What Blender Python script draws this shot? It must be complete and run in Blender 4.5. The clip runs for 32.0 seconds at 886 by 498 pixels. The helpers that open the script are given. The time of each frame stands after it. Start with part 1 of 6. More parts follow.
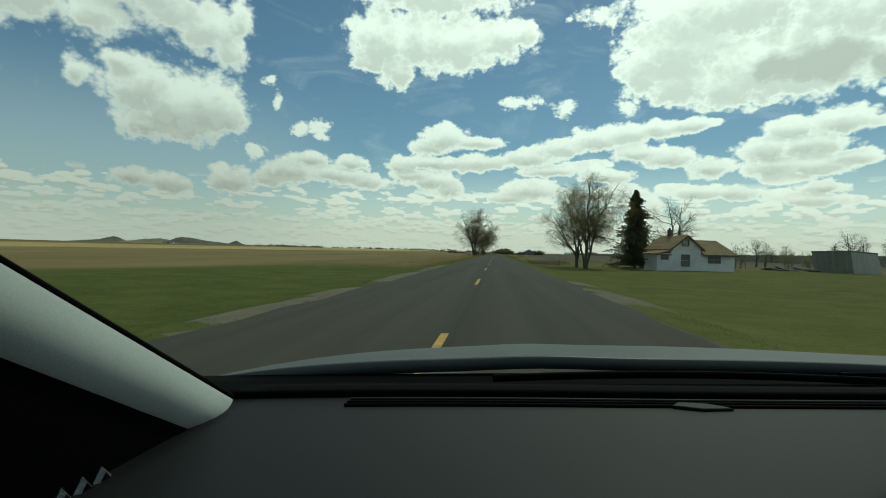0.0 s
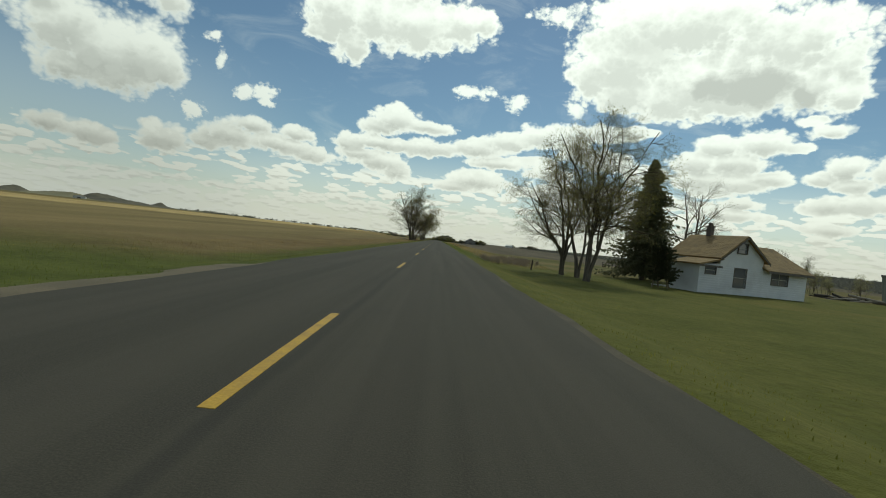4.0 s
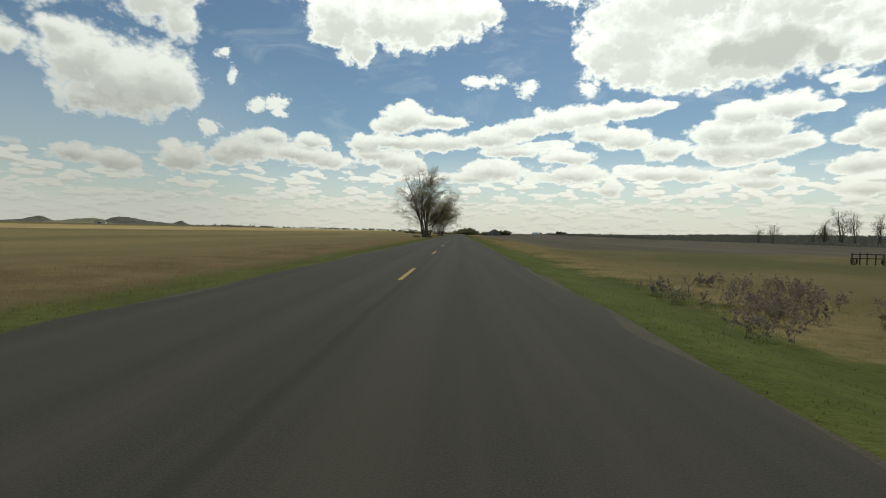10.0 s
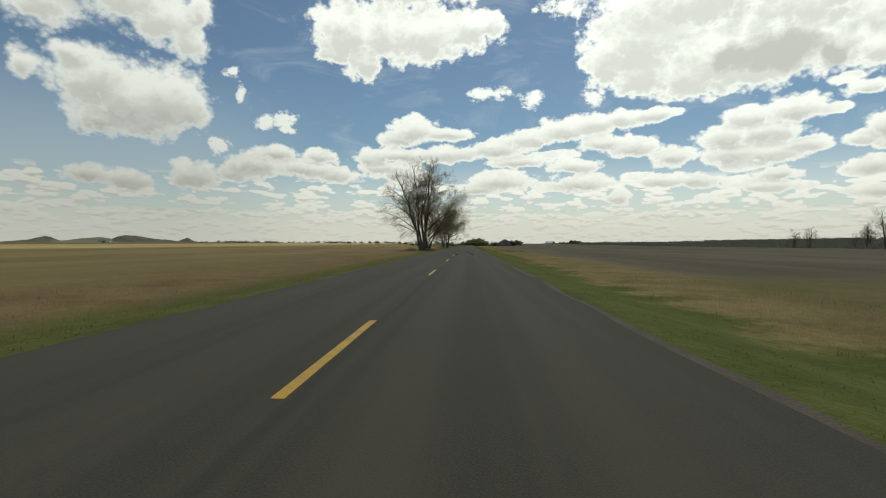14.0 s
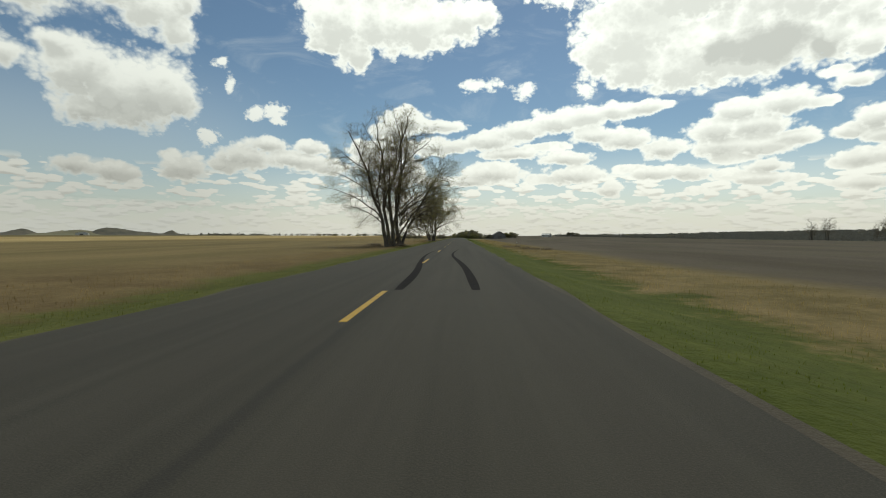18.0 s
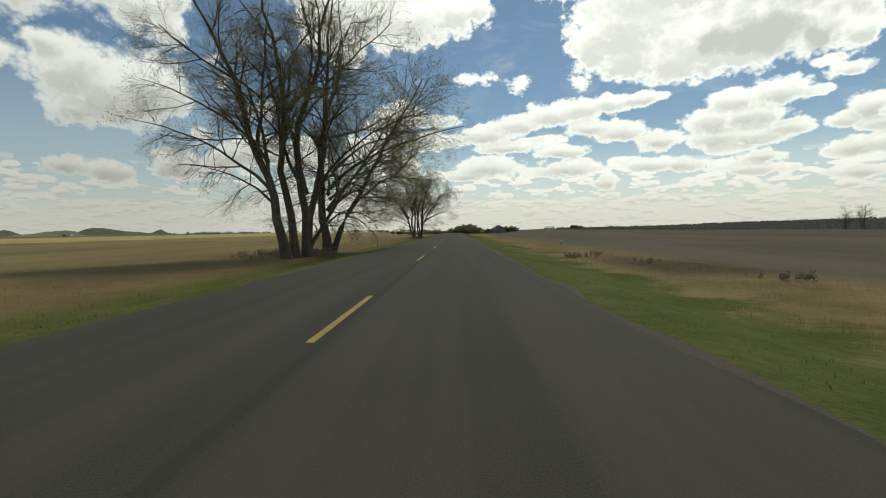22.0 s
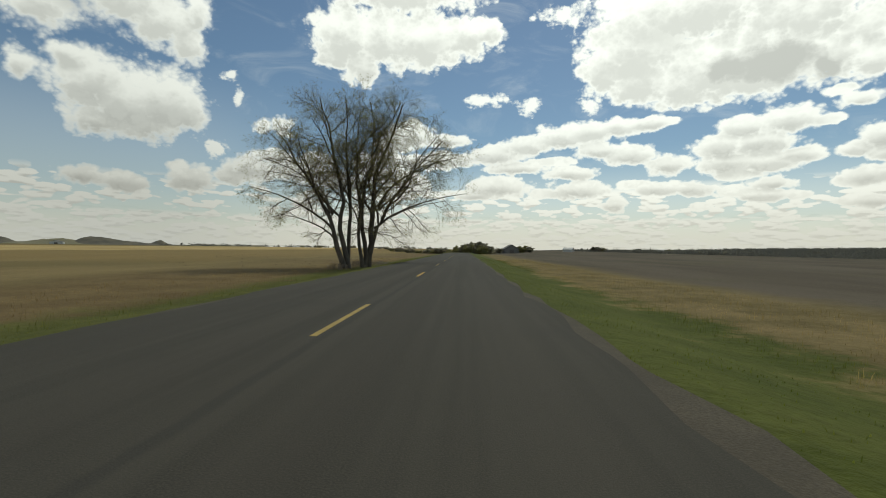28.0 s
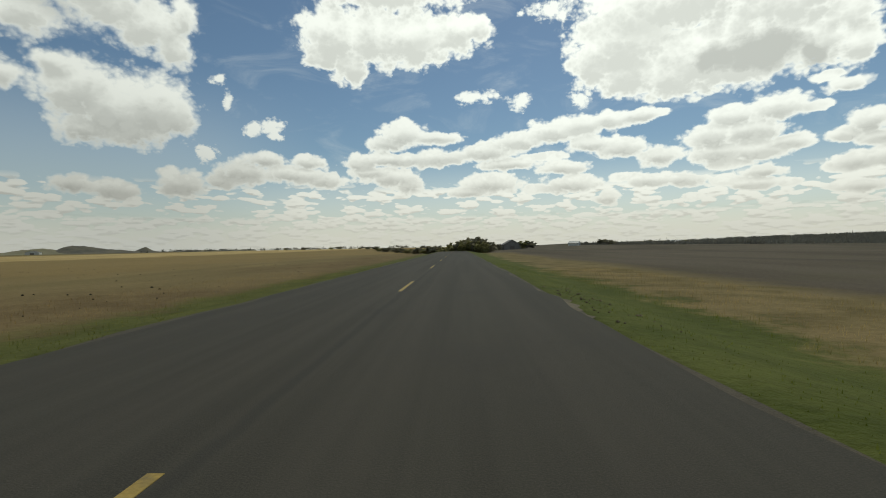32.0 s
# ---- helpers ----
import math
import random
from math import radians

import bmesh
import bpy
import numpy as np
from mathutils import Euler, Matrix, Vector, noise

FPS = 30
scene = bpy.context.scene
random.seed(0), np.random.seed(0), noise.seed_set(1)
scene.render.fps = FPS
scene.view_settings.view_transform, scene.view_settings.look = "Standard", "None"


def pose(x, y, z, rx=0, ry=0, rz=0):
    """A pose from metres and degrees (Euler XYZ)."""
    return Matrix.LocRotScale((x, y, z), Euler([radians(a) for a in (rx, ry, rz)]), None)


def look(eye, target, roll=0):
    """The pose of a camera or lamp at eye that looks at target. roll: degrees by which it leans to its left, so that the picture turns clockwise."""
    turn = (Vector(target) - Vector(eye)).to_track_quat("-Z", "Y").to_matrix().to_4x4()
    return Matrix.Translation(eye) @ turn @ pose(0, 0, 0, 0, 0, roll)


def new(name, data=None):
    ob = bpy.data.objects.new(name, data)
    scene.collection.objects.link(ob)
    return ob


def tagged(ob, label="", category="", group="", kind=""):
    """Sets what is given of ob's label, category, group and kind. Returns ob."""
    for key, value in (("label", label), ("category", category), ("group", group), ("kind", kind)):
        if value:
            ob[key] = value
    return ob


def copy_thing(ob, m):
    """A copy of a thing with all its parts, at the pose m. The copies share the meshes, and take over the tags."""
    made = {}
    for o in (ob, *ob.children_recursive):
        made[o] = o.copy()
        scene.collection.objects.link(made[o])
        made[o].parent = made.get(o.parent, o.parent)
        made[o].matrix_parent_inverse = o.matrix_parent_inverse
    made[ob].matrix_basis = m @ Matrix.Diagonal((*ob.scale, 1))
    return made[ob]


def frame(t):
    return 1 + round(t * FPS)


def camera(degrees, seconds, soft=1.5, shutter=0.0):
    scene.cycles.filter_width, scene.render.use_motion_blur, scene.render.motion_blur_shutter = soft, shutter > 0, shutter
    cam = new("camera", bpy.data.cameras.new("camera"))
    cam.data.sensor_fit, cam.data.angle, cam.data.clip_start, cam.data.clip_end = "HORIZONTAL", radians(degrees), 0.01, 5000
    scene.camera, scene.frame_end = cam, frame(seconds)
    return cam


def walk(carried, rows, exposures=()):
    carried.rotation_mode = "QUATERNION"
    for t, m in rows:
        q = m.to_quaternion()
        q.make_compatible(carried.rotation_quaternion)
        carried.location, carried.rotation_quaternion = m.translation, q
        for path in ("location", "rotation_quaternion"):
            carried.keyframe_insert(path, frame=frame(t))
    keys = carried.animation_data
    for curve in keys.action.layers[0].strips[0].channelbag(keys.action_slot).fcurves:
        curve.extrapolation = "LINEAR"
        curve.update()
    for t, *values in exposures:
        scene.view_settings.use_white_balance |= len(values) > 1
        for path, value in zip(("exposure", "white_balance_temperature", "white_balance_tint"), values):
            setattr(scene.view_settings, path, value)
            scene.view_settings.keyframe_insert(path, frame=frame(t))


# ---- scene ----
EXPOSURES = ((0.0, -0.36, 6550, -21), (1.5, -0.32, 6600, -15), (4.0, -0.26, 6800, -7), (9.0, -0.20, 6880, -1), (13.0, -0.29, 6890, 0), (18.0, -0.20, 6900, 0), (27.0, -0.24, 6880, 0), (32.0, -0.33, 6850, 0))
cam = camera(85.4, 32.0, 1.0, 0.0)
walk(cam, [
    (0, pose(0.659, -2.95, 1.114, 90.23, -1.54, 6.34)),
    (0.5, pose(0.755, -0.027, 1.114, 89.10, 1.19, 5.05)),
    (1, pose(0.853, 3.361, 1.114, 88.68, -2.90, 1.57)),
    (1.5, pose(0.903, 6.840, 1.114, 89.91, -5.57, -7.56)),
    (2, pose(0.995, 10.239, 1.114, 89.25, -7.08, -10.75)),
    (2.5, pose(1.075, 13.608, 1.114, 88.47, -7.07, -10.09)),
    (3, pose(1.115, 16.998, 1.114, 88.40, -8.65, -6.51)),
    (3.5, pose(1.157, 20.471, 1.114, 87.65, -6.85, -4.26)),
    (4, pose(1.214, 24.070, 1.114, 88.87, -6.44, -0.64)),
    (4.5, pose(1.259, 27.765, 1.114, 88.62, -6.17, 0.69)),
    (6.5, pose(1.270, 42.787, 1.114, 88.69, -5.09, 2.88)),
    (7, pose(1.291, 46.499, 1.114, 88.09, -5.03, 2.75)),
    (7.5, pose(1.288, 50.169, 1.114, 87.50, -4.98, 2.75)),
    (8, pose(1.308, 53.820, 1.114, 87.40, -5.13, 3.07)),
    (8.5, pose(1.382, 57.505, 1.114, 86.70, -6.41, -0.02)),
    (9, pose(1.343, 61.252, 1.114, 86.85, -3.71, 1.54)),
    (9.5, pose(1.361, 65.332, 1.114, 87.75, -2.12, 1.17)),
    (10, pose(1.331, 69.564, 1.114, 87.98, -1.41, 1.96)),
    (10.5, pose(1.322, 73.827, 1.114, 88.79, -0.95, 2.54)),
    (11, pose(1.309, 78.031, 1.114, 88.33, -1.59, 2.90)),
    (11.5, pose(1.292, 82.114, 1.114, 87.62, -0.84, 2.70)),
    (12, pose(1.301, 86.223, 1.114, 87.61, -0.42, 1.91)),
    (12.5, pose(1.308, 90.475, 1.114, 87.26, -2.94, 0.59)),
    (13, pose(1.330, 94.858, 1.114, 89.70, -0.61, 2.13)),
    (13.5, pose(1.342, 99.356, 1.114, 89.59, -0.23, 2.78)),
    (15.5, pose(1.434, 117.780, 1.114, 88.68, 0.42, 3.58)),
    (16, pose(1.455, 122.406, 1.114, 88.66, 0.46, 3.02)),
    (16.5, pose(1.483, 127.078, 1.114, 88.63, 0.62, 2.49)),
    (17, pose(1.479, 131.771, 1.114, 88.71, 0.56, 1.86)),
    (17.5, pose(1.518, 136.536, 1.114, 88.54, 0.16, 1.82)),
    (18, pose(1.514, 141.380, 1.114, 88.43, -0.08, 2.04)),
    (18.5, pose(1.501, 146.412, 1.114, 88.08, 0.83, 1.95)),
    (19, pose(1.527, 151.560, 1.114, 88.16, 0.39, 1.65)),
    (19.5, pose(1.536, 156.745, 1.114, 88.17, 0.19, 1.68)),
    (20, pose(1.537, 161.899, 1.114, 88.19, 0.28, 1.76)),
    (20.5, pose(1.549, 167.086, 1.114, 88.09, 0.55, 1.84)),
    (21, pose(1.538, 172.377, 1.114, 88.10, 0.55, 1.98)),
    (21.5, pose(1.518, 177.674, 1.114, 88.03, 0.54, 1.76)),
    (22, pose(1.506, 182.947, 1.114, 87.83, 0.83, 1.64)),
    (22.5, pose(1.528, 188.241, 1.114, 87.51, 1.84, 1.59)),
    (23, pose(1.540, 193.558, 1.114, 87.43, 2.35, 1.51)),
    (23.5, pose(1.563, 198.932, 1.114, 87.64, 2.88, 1.55)),
    (24, pose(1.600, 204.343, 1.114, 87.83, 2.42, 1.54)),
    (24.5, pose(1.583, 209.763, 1.114, 88.35, 1.58, 1.55)),
    (25, pose(1.672, 215.293, 1.114, 90.39, 0.61, 2.17)),
    (25.5, pose(1.756, 220.866, 1.114, 90.89, 0.76, 2.27)),
    (27.5, pose(1.897, 243.135, 1.114, 90.34, 0.06, 2.45)),
    (28, pose(1.881, 248.817, 1.114, 90.02, -0.75, 2.51)),
    (28.5, pose(1.858, 254.661, 1.114, 89.54, 0.15, 2.34)),
    (29, pose(1.835, 260.591, 1.114, 89.46, 1.06, 2.47)),
    (29.5, pose(1.753, 266.524, 1.114, 89.49, 1.28, 2.31)),
    (30, pose(1.671, 272.460, 1.114, 89.32, 1.33, 2.22)),
    (30.5, pose(1.651, 278.417, 1.114, 89.39, 0.84, 2.19)),
    (31, pose(1.579, 284.319, 1.114, 89.94, 0.67, 1.92)),
    (31.5, pose(1.574, 290.235, 1.114, 89.91, 1.47, 1.87)),
    (32, pose(1.546, 296.138, 1.114, 89.77, 1.11, 1.93)),
], exposures=EXPOSURES)

# ---------------------------------------------------------------- sky and sun
SUN_AZ, SUN_EL = radians(22), radians(50)
world = bpy.data.worlds.new("world")
scene.world = world
world.use_nodes = True


class Nodes:
    """Short calls for building a node tree."""

    def __init__(self, tree):
        self.tree = tree

    def add(self, kind, ins=()):
        return self.fill(self.tree.nodes.new(kind), ins)

    def fill(self, n, ins):
        for i, v in enumerate(ins):
            if v is None:
                continue
            if isinstance(v, bpy.types.NodeSocket):
                self.tree.links.new(v, n.inputs[i])
            else:
                n.inputs[i].default_value = v
        return n

    def math(self, op, *ins):
        n = self.tree.nodes.new("ShaderNodeMath")
        n.operation = op
        return self.fill(n, ins).outputs[0]

    def vec(self, op, *ins):
        n = self.tree.nodes.new("ShaderNodeVectorMath")
        n.operation = op
        self.fill(n, ins)
        return n.outputs["Value"] if op in ("LENGTH", "DISTANCE", "DOT_PRODUCT") else n.outputs["Vector"]

    def xyz(self, x, y, z):
        return self.add("ShaderNodeCombineXYZ", (x, y, z)).outputs[0]

    def ramp(self, v, a, b, lo=0.0, hi=1.0):
        n = self.add("ShaderNodeMapRange", (v, a, b, lo, hi))
        n.interpolation_type = "SMOOTHSTEP"
        return n.outputs[0]

    def noise(self, where, scale, detail=4.0, rough=0.55, warp=0.0):
        n = self.add("ShaderNodeTexNoise")
        if where is not None:
            self.tree.links.new(where, n.inputs["Vector"])
        n.inputs["Scale"].default_value, n.inputs["Detail"].default_value = scale, detail
        n.inputs["Roughness"].default_value, n.inputs["Distortion"].default_value = rough, warp
        return n.outputs[0]

    def mix(self, f, a, b, blend="MIX"):
        n = self.add("ShaderNodeMix")
        n.data_type, n.blend_type = "RGBA", blend
        for i, v in ((0, f), (6, a), (7, b)):
            if isinstance(v, bpy.types.NodeSocket):
                self.tree.links.new(v, n.inputs[i])
            else:
                n.inputs[i].default_value = v if i == 0 or len(v) == 4 else (*v, 1)
        return n.outputs[2]


# cloud banks over the road: azimuth from the road's line, height, half width and half height, in degrees
CLOUDS = []
CLOUDS += [(-43.1, 20.9, 3.2, 2.2), (-36.9, 23.1, 4.3, 2.6), (-33.1, 22.0, 3.6, 2.6), (-31.0, 20.6, 2.2, 2.2), (-39.9, 24.6, 7.1, 2.6), (-29.8, 23.4, 1.4, 2.0), (-48.5, 22.0, 4.0, 3.5)]  # upper left bank
CLOUDS += [(-44.1, 15.8, 1.3, 1.5), (-39.2, 15.7, 3.4, 3.1), (-40.8, 17.2, 1.6, 1.3), (-36.2, 14.1, 4.7, 3.4), (-32.8, 14.6, 3.9, 3.4), (-30.9, 14.0, 2.2, 2.9), (-38.4, 12.0, 3.1, 1.8), (-33.8, 12.3, 3.9, 2.0)]  # left cumulus
CLOUDS += [(-39.6, 6.7, 1.9, 1.2), (-36.1, 6.3, 2.8, 1.3), (-30.4, 7.1, 2.6, 1.6), (-31.4, 8.2, 1.3, 0.7), (-24.4, 8.7, 3.5, 1.6), (-22.1, 10.0, 2.5, 1.0), (-19.0, 8.5, 4.3, 1.3), (-15.6, 7.9, 2.8, 1.1), (-17.4, 10.0, 2.0, 0.9), (-26.4, 7.6, 1.9, 1.0)]  # low left row
CLOUDS += [(-6.4, 13.3, 2.9, 1.7), (-8.0, 12.2, 2.8, 1.1), (-2.6, 12.8, 3.4, 0.8), (-7.4, 10.3, 6.1, 1.0), (-11.4, 9.8, 2.6, 0.8), (-2.0, 10.5, 4.2, 1.0), (-8.1, 8.3, 3.7, 1.3), (-10.7, 8.9, 2.6, 0.8), (-5.8, 7.5, 2.1, 1.3)]  # middle row
CLOUDS += [(3.4, 11.0, 4.0, 1.2), (7.4, 12.1, 3.6, 1.3), (11.3, 12.8, 3.5, 1.5), (14.5, 13.3, 2.9, 1.3), (17.5, 13.6, 2.4, 1.2), (20.5, 13.8, 2.6, 0.8), (22.7, 13.9, 1.4, 0.5), (15.0, 11.3, 2.8, 1.1), (18.7, 10.6, 3.0, 1.3), (22.4, 9.4, 2.5, 1.2), (6.0, 9.6, 4.0, 0.8), (10.0, 10.2, 3.2, 0.6)]  # long row
CLOUDS += [(-14.3, 23.6, 4.2, 3.3), (-9.7, 23.6, 5.3, 4.0), (-12.3, 20.5, 2.2, 2.1), (-5.1, 23.4, 5.7, 3.1), (-0.4, 23.9, 4.3, 2.4), (2.5, 24.2, 2.0, 1.7), (-15.6, 21.3, 2.2, 1.6), (-8.3, 28.5, 10.5, 3.1)]  # top cumulus
CLOUDS += [(15.8, 19.8, 3.1, 2.6), (18.9, 21.7, 5.9, 4.3), (19.4, 18.3, 4.6, 2.7), (23.4, 17.7, 4.9, 2.8), (27.1, 19.2, 7.2, 4.2), (29.6, 17.2, 5.3, 2.4), (33.4, 18.4, 4.9, 2.9), (36.4, 18.1, 3.3, 2.2), (39.1, 17.3, 1.8, 2.1), (24.6, 24.8, 11.3, 3.9), (34.3, 22.4, 6.6, 3.2), (38.4, 19.8, 2.3, 2.1), (38.2, 13.8, 1.8, 0.8), (37.1, 14.9, 1.2, 0.6)]  # great bank
CLOUDS += [(33.3, 12.8, 2.9, 1.4), (29.5, 12.5, 2.6, 1.1), (35.9, 12.4, 1.5, 0.6), (31.0, 11.0, 3.8, 1.4), (27.5, 10.9, 2.8, 1.5), (28.0, 9.2, 3.0, 1.5), (31.4, 9.0, 3.3, 1.3), (34.1, 9.5, 2.2, 0.8), (29.0, 7.9, 2.5, 0.7)]  # right cumulus
CLOUDS += [(31.9, 6.9, 2.2, 0.8), (30.9, 5.8, 3.0, 0.8), (28.9, 6.2, 2.2, 0.7), (34.1, 5.6, 1.3, 0.5), (21.5, 6.8, 3.1, 0.9), (24.8, 6.7, 2.7, 0.9), (19.2, 7.3, 2.1, 0.6), (25.6, 4.8, 1.2, 0.5), (17.1, 5.2, 1.7, 0.9), (4.0, 7.4, 4.0, 1.4), (1.3, 6.5, 2.7, 0.9), (12.5, 8.8, 3.2, 0.9), (13.1, 7.0, 3.8, 1.3), (9.6, 6.5, 2.3, 0.7)]  # row under it
CLOUDS += [(39.9, 10.4, 1.8, 1.2), (38.3, 9.6, 1.6, 0.8), (40.7, 9.0, 1.8, 0.9), (39.1, 7.1, 2.3, 1.0), (41.1, 7.2, 1.8, 1.2), (37.9, 6.6, 1.6, 0.6), (39.4, 4.9, 2.1, 0.8), (37.5, 4.8, 1.2, 0.5), (44.5, 10.4, 4.0, 1.6), (45, 7.4, 4.5, 1.2), (51, 6.8, 4, 1.5), (50.3, 13.5, 2.8, 1.3), (47.3, 18.0, 4.3, 1.4), (50.3, 18.9, 2.2, 1.9), (42.2, 24.6, 1.0, 0.8), (45.3, 24.6, 1.2, 0.8)]  # far right stack
SCRAPS = [(-23.2, 13.4, 1.0, 1.1), (-21.1, 13.7, 1.3, 0.9), (-20.7, 12.7, 0.8, 0.6), (-27.8, 10.6, 1.4, 1.1), (-26.7, 17.9, 0.8, 0.6), (-25.9, 15.8, 0.6, 1.0), (2.0, 17.0, 3.3, 0.7), (4.3, 17.4, 1.1, 0.6), (7.5, 16.3, 1.5, 1.0), (14.2, 16.1, 1.3, 0.8), (11.4, 25.6, 2.5, 1.0), (12.8, 24.9, 1.5, 0.8), (8.0, 25.4, 0.6, 0.5)]
GREY = [(31.8, 18.1, 4.9, 2.3), (28.1, 18.2, 3.0, 1.8), (36.0, 17.0, 1.3, 1.2)]
FAINT = [(21.2, 22.4, 5.4, 2.9), (-4.1, 22.8, 3.0, 1.5), (-35.5, 12.0, 4.4, 1.4), (-40.8, 22.0, 3.7, 1.8)]


def build_sky(tree):
    k = Nodes(tree)
    back, out = tree.nodes["Background"], tree.nodes["World Output"]
    sky = k.add("ShaderNodeTexSky")
    sky.sky_type, sky.sun_disc, sky.sun_elevation, sky.sun_rotation = "NISHITA", False, SUN_EL, SUN_AZ
    sky.air_density, sky.dust_density, sky.ozone_density = 1.1, 0.2, 4.0
    tree.links.new(sky.outputs[0], back.inputs[0])
    back.inputs[1].default_value = SKY
    way = k.add("ShaderNodeTexCoord").outputs["Generated"]
    dx, dy, dz = k.add("ShaderNodeSeparateXYZ", (way,)).outputs
    az = k.math("MULTIPLY", k.math("ARCTAN2", dx, dy), 57.2958)
    el = k.math("MULTIPLY", k.math("ARCSINE", dz), 57.2958)
    flat = k.xyz(az, k.math("MULTIPLY", el, 1.25), 0.0)

    def lumps(where, sizes):
        """Rounded billows: the distance to scattered centres, at several sizes."""
        total = None
        for scale, amount in sizes:
            n = k.add("ShaderNodeTexVoronoi")
            n.voronoi_dimensions, n.feature = "2D", "SMOOTH_F1"
            tree.links.new(where, n.inputs["Vector"])
            n.inputs["Scale"].default_value, n.inputs["Smoothness"].default_value = scale, 0.25
            v = k.math("MULTIPLY", n.outputs["Distance"], amount)
            total = v if total is None else k.math("ADD", total, v)
        return total

    # outlines: a little drift, rounded billows and fine frayed edges
    size = k.ramp(el, 3.0, 20.0, 0.3, 1.0)
    drift_a = k.math("MULTIPLY", k.math("SUBTRACT", k.noise(flat, 0.4, 2.0, 0.5), 0.5), k.math("MULTIPLY", size, 2.0))
    drift_e = k.math("MULTIPLY", k.math("SUBTRACT", k.noise(k.vec("ADD", flat, (31.0, 7.0, 3.0)), 0.4, 2.0, 0.5), 0.5), k.math("MULTIPLY", size, 1.4))
    spot = k.xyz(k.math("ADD", az, drift_a), k.math("ADD", el, drift_e), 0.0)
    fine = k.noise(flat, 1.1, 7.0, 0.62, 0.3)
    soft = k.noise(flat, 0.35, 4.0, 0.5)
    bent = k.vec("ADD", flat, k.xyz(k.math("MULTIPLY", k.math("SUBTRACT", fine, 0.5), 0.9), k.math("MULTIPLY", k.math("SUBTRACT", soft, 0.5), 1.2), 0.0))
    billow = lumps(bent, ((0.42, 0.5), (1.0, 0.32), (2.3, 0.18)))

    def field(blobs, shift):
        near = near2 = None
        for a, e, w, h in blobs:
            v = k.vec("MULTIPLY_ADD", spot, (1 / w, 1 / h, 0), (-a / w, -e / h, 0))
            d = k.vec("LENGTH", v)
            near = d if near is None else k.math("SMOOTH_MIN", near, d, 0.22)
            if shift and h > 0.7:
                d2 = k.vec("LENGTH", k.vec("MULTIPLY_ADD", spot, (0.85 / w, 1.25 / h, 0), (-0.85 * a / w, 0.62 - 1.25 * e / h, 0)))
                near2 = d2 if near2 is None else k.math("SMOOTH_MIN", near2, d2, 0.3)
        return near, near2

    d, d2 = field(CLOUDS, True)
    g, _ = field(GREY, False)
    fray = k.math("ADD", k.math("MULTIPLY", k.math("SUBTRACT", billow, 0.40), 0.9), k.math("MULTIPLY", k.math("SUBTRACT", fine, 0.5), 0.34))
    rag = k.math("ADD", d, fray)
    hazy = k.ramp(az, -14.0, -34.0)
    crisp = k.ramp(rag, 1.16, 0.82)
    vague = k.ramp(rag, 1.25, 0.65)
    bank = k.mix(hazy, k.xyz(crisp, crisp, crisp), k.xyz(vague, vague, vague))
    bank = k.add("ShaderNodeSeparateXYZ", (bank,)).outputs[0]
    torn, _ = field(SCRAPS, False)
    torn = k.math("ADD", torn, k.math("ADD", k.math("MULTIPLY", fray, 1.6), k.math("MULTIPLY", k.math("SUBTRACT", k.noise(flat, 2.2, 5.0, 0.6), 0.5), 1.1)))
    bank = k.math("MAXIMUM", bank, k.ramp(torn, 1.15, 0.45, 0.0, 0.95))
    inner = k.ramp(rag, 1.02, 0.55)
    belly = k.math("MULTIPLY", k.ramp(k.math("ADD", d2, k.math("MULTIPLY", fray, 0.9)), 1.1, 0.15), 0.62)
    dim = k.math("MULTIPLY", k.ramp(billow, 0.28, 0.52, 0.0, 0.22), k.ramp(el, 18.0, 9.0))
    belly = k.math("MULTIPLY", k.math("ADD", belly, dim), inner)
    stir = k.math("ADD", k.math("MULTIPLY", k.math("SUBTRACT", fine, 0.5), 0.5), k.math("MULTIPLY", k.math("SUBTRACT", billow, 0.4), 0.5))
    faint, _ = field(FAINT, False)
    belly = k.math("MAXIMUM", belly, k.math("MAXIMUM", k.ramp(k.math("ADD", g, stir), 1.25, 0.45, 0.0, 0.9), k.ramp(k.math("ADD", faint, stir), 1.3, 0.1, 0.0, 0.55)))

    # heaped rows of small clouds closing up towards the horizon
    def heaps(sx, sy, low, high):
        p = k.xyz(k.math("MULTIPLY", az, sx), k.math("MULTIPLY", el, sy), 0.0)
        wide = k.noise(p, 1.0, 2.0, 0.5)
        grain = k.noise(p, 3.4, 4.0, 0.6)
        q = k.vec("ADD", p, k.xyz(k.math("MULTIPLY", k.math("SUBTRACT", grain, 0.5), 0.35), k.math("MULTIPLY", k.math("SUBTRACT", wide, 0.5), 0.4), 0.0))
        here, over = (k.math("ADD", k.math("MULTIPLY", lumps(v, ((1.25, 0.62), (3.1, 0.38))), -1.0), k.math("MULTIPLY", wide, 0.7)) for v in (q, k.vec("ADD", q, (0.02, 0.17, 0.0))))
        here = k.math("ADD", here, k.math("MULTIPLY", k.math("SUBTRACT", grain, 0.5), 0.18))
        return k.ramp(here, low, high), k.ramp(k.math("SUBTRACT", over, here), -0.02, 0.20)

    row_a, under_a = heaps(0.22, 0.62, -0.13, 0.0)
    row_b, under_b = heaps(0.27, 0.86, -0.27, -0.06)
    row_a = k.math("MULTIPLY", row_a, k.math("MULTIPLY", k.ramp(el, 8.2, 6.4), k.ramp(el, 2.4, 3.4)))
    row_b = k.math("MULTIPLY", row_b, k.ramp(el, 4.2, 3.2))
    rows = k.math("MAXIMUM", row_a, row_b)
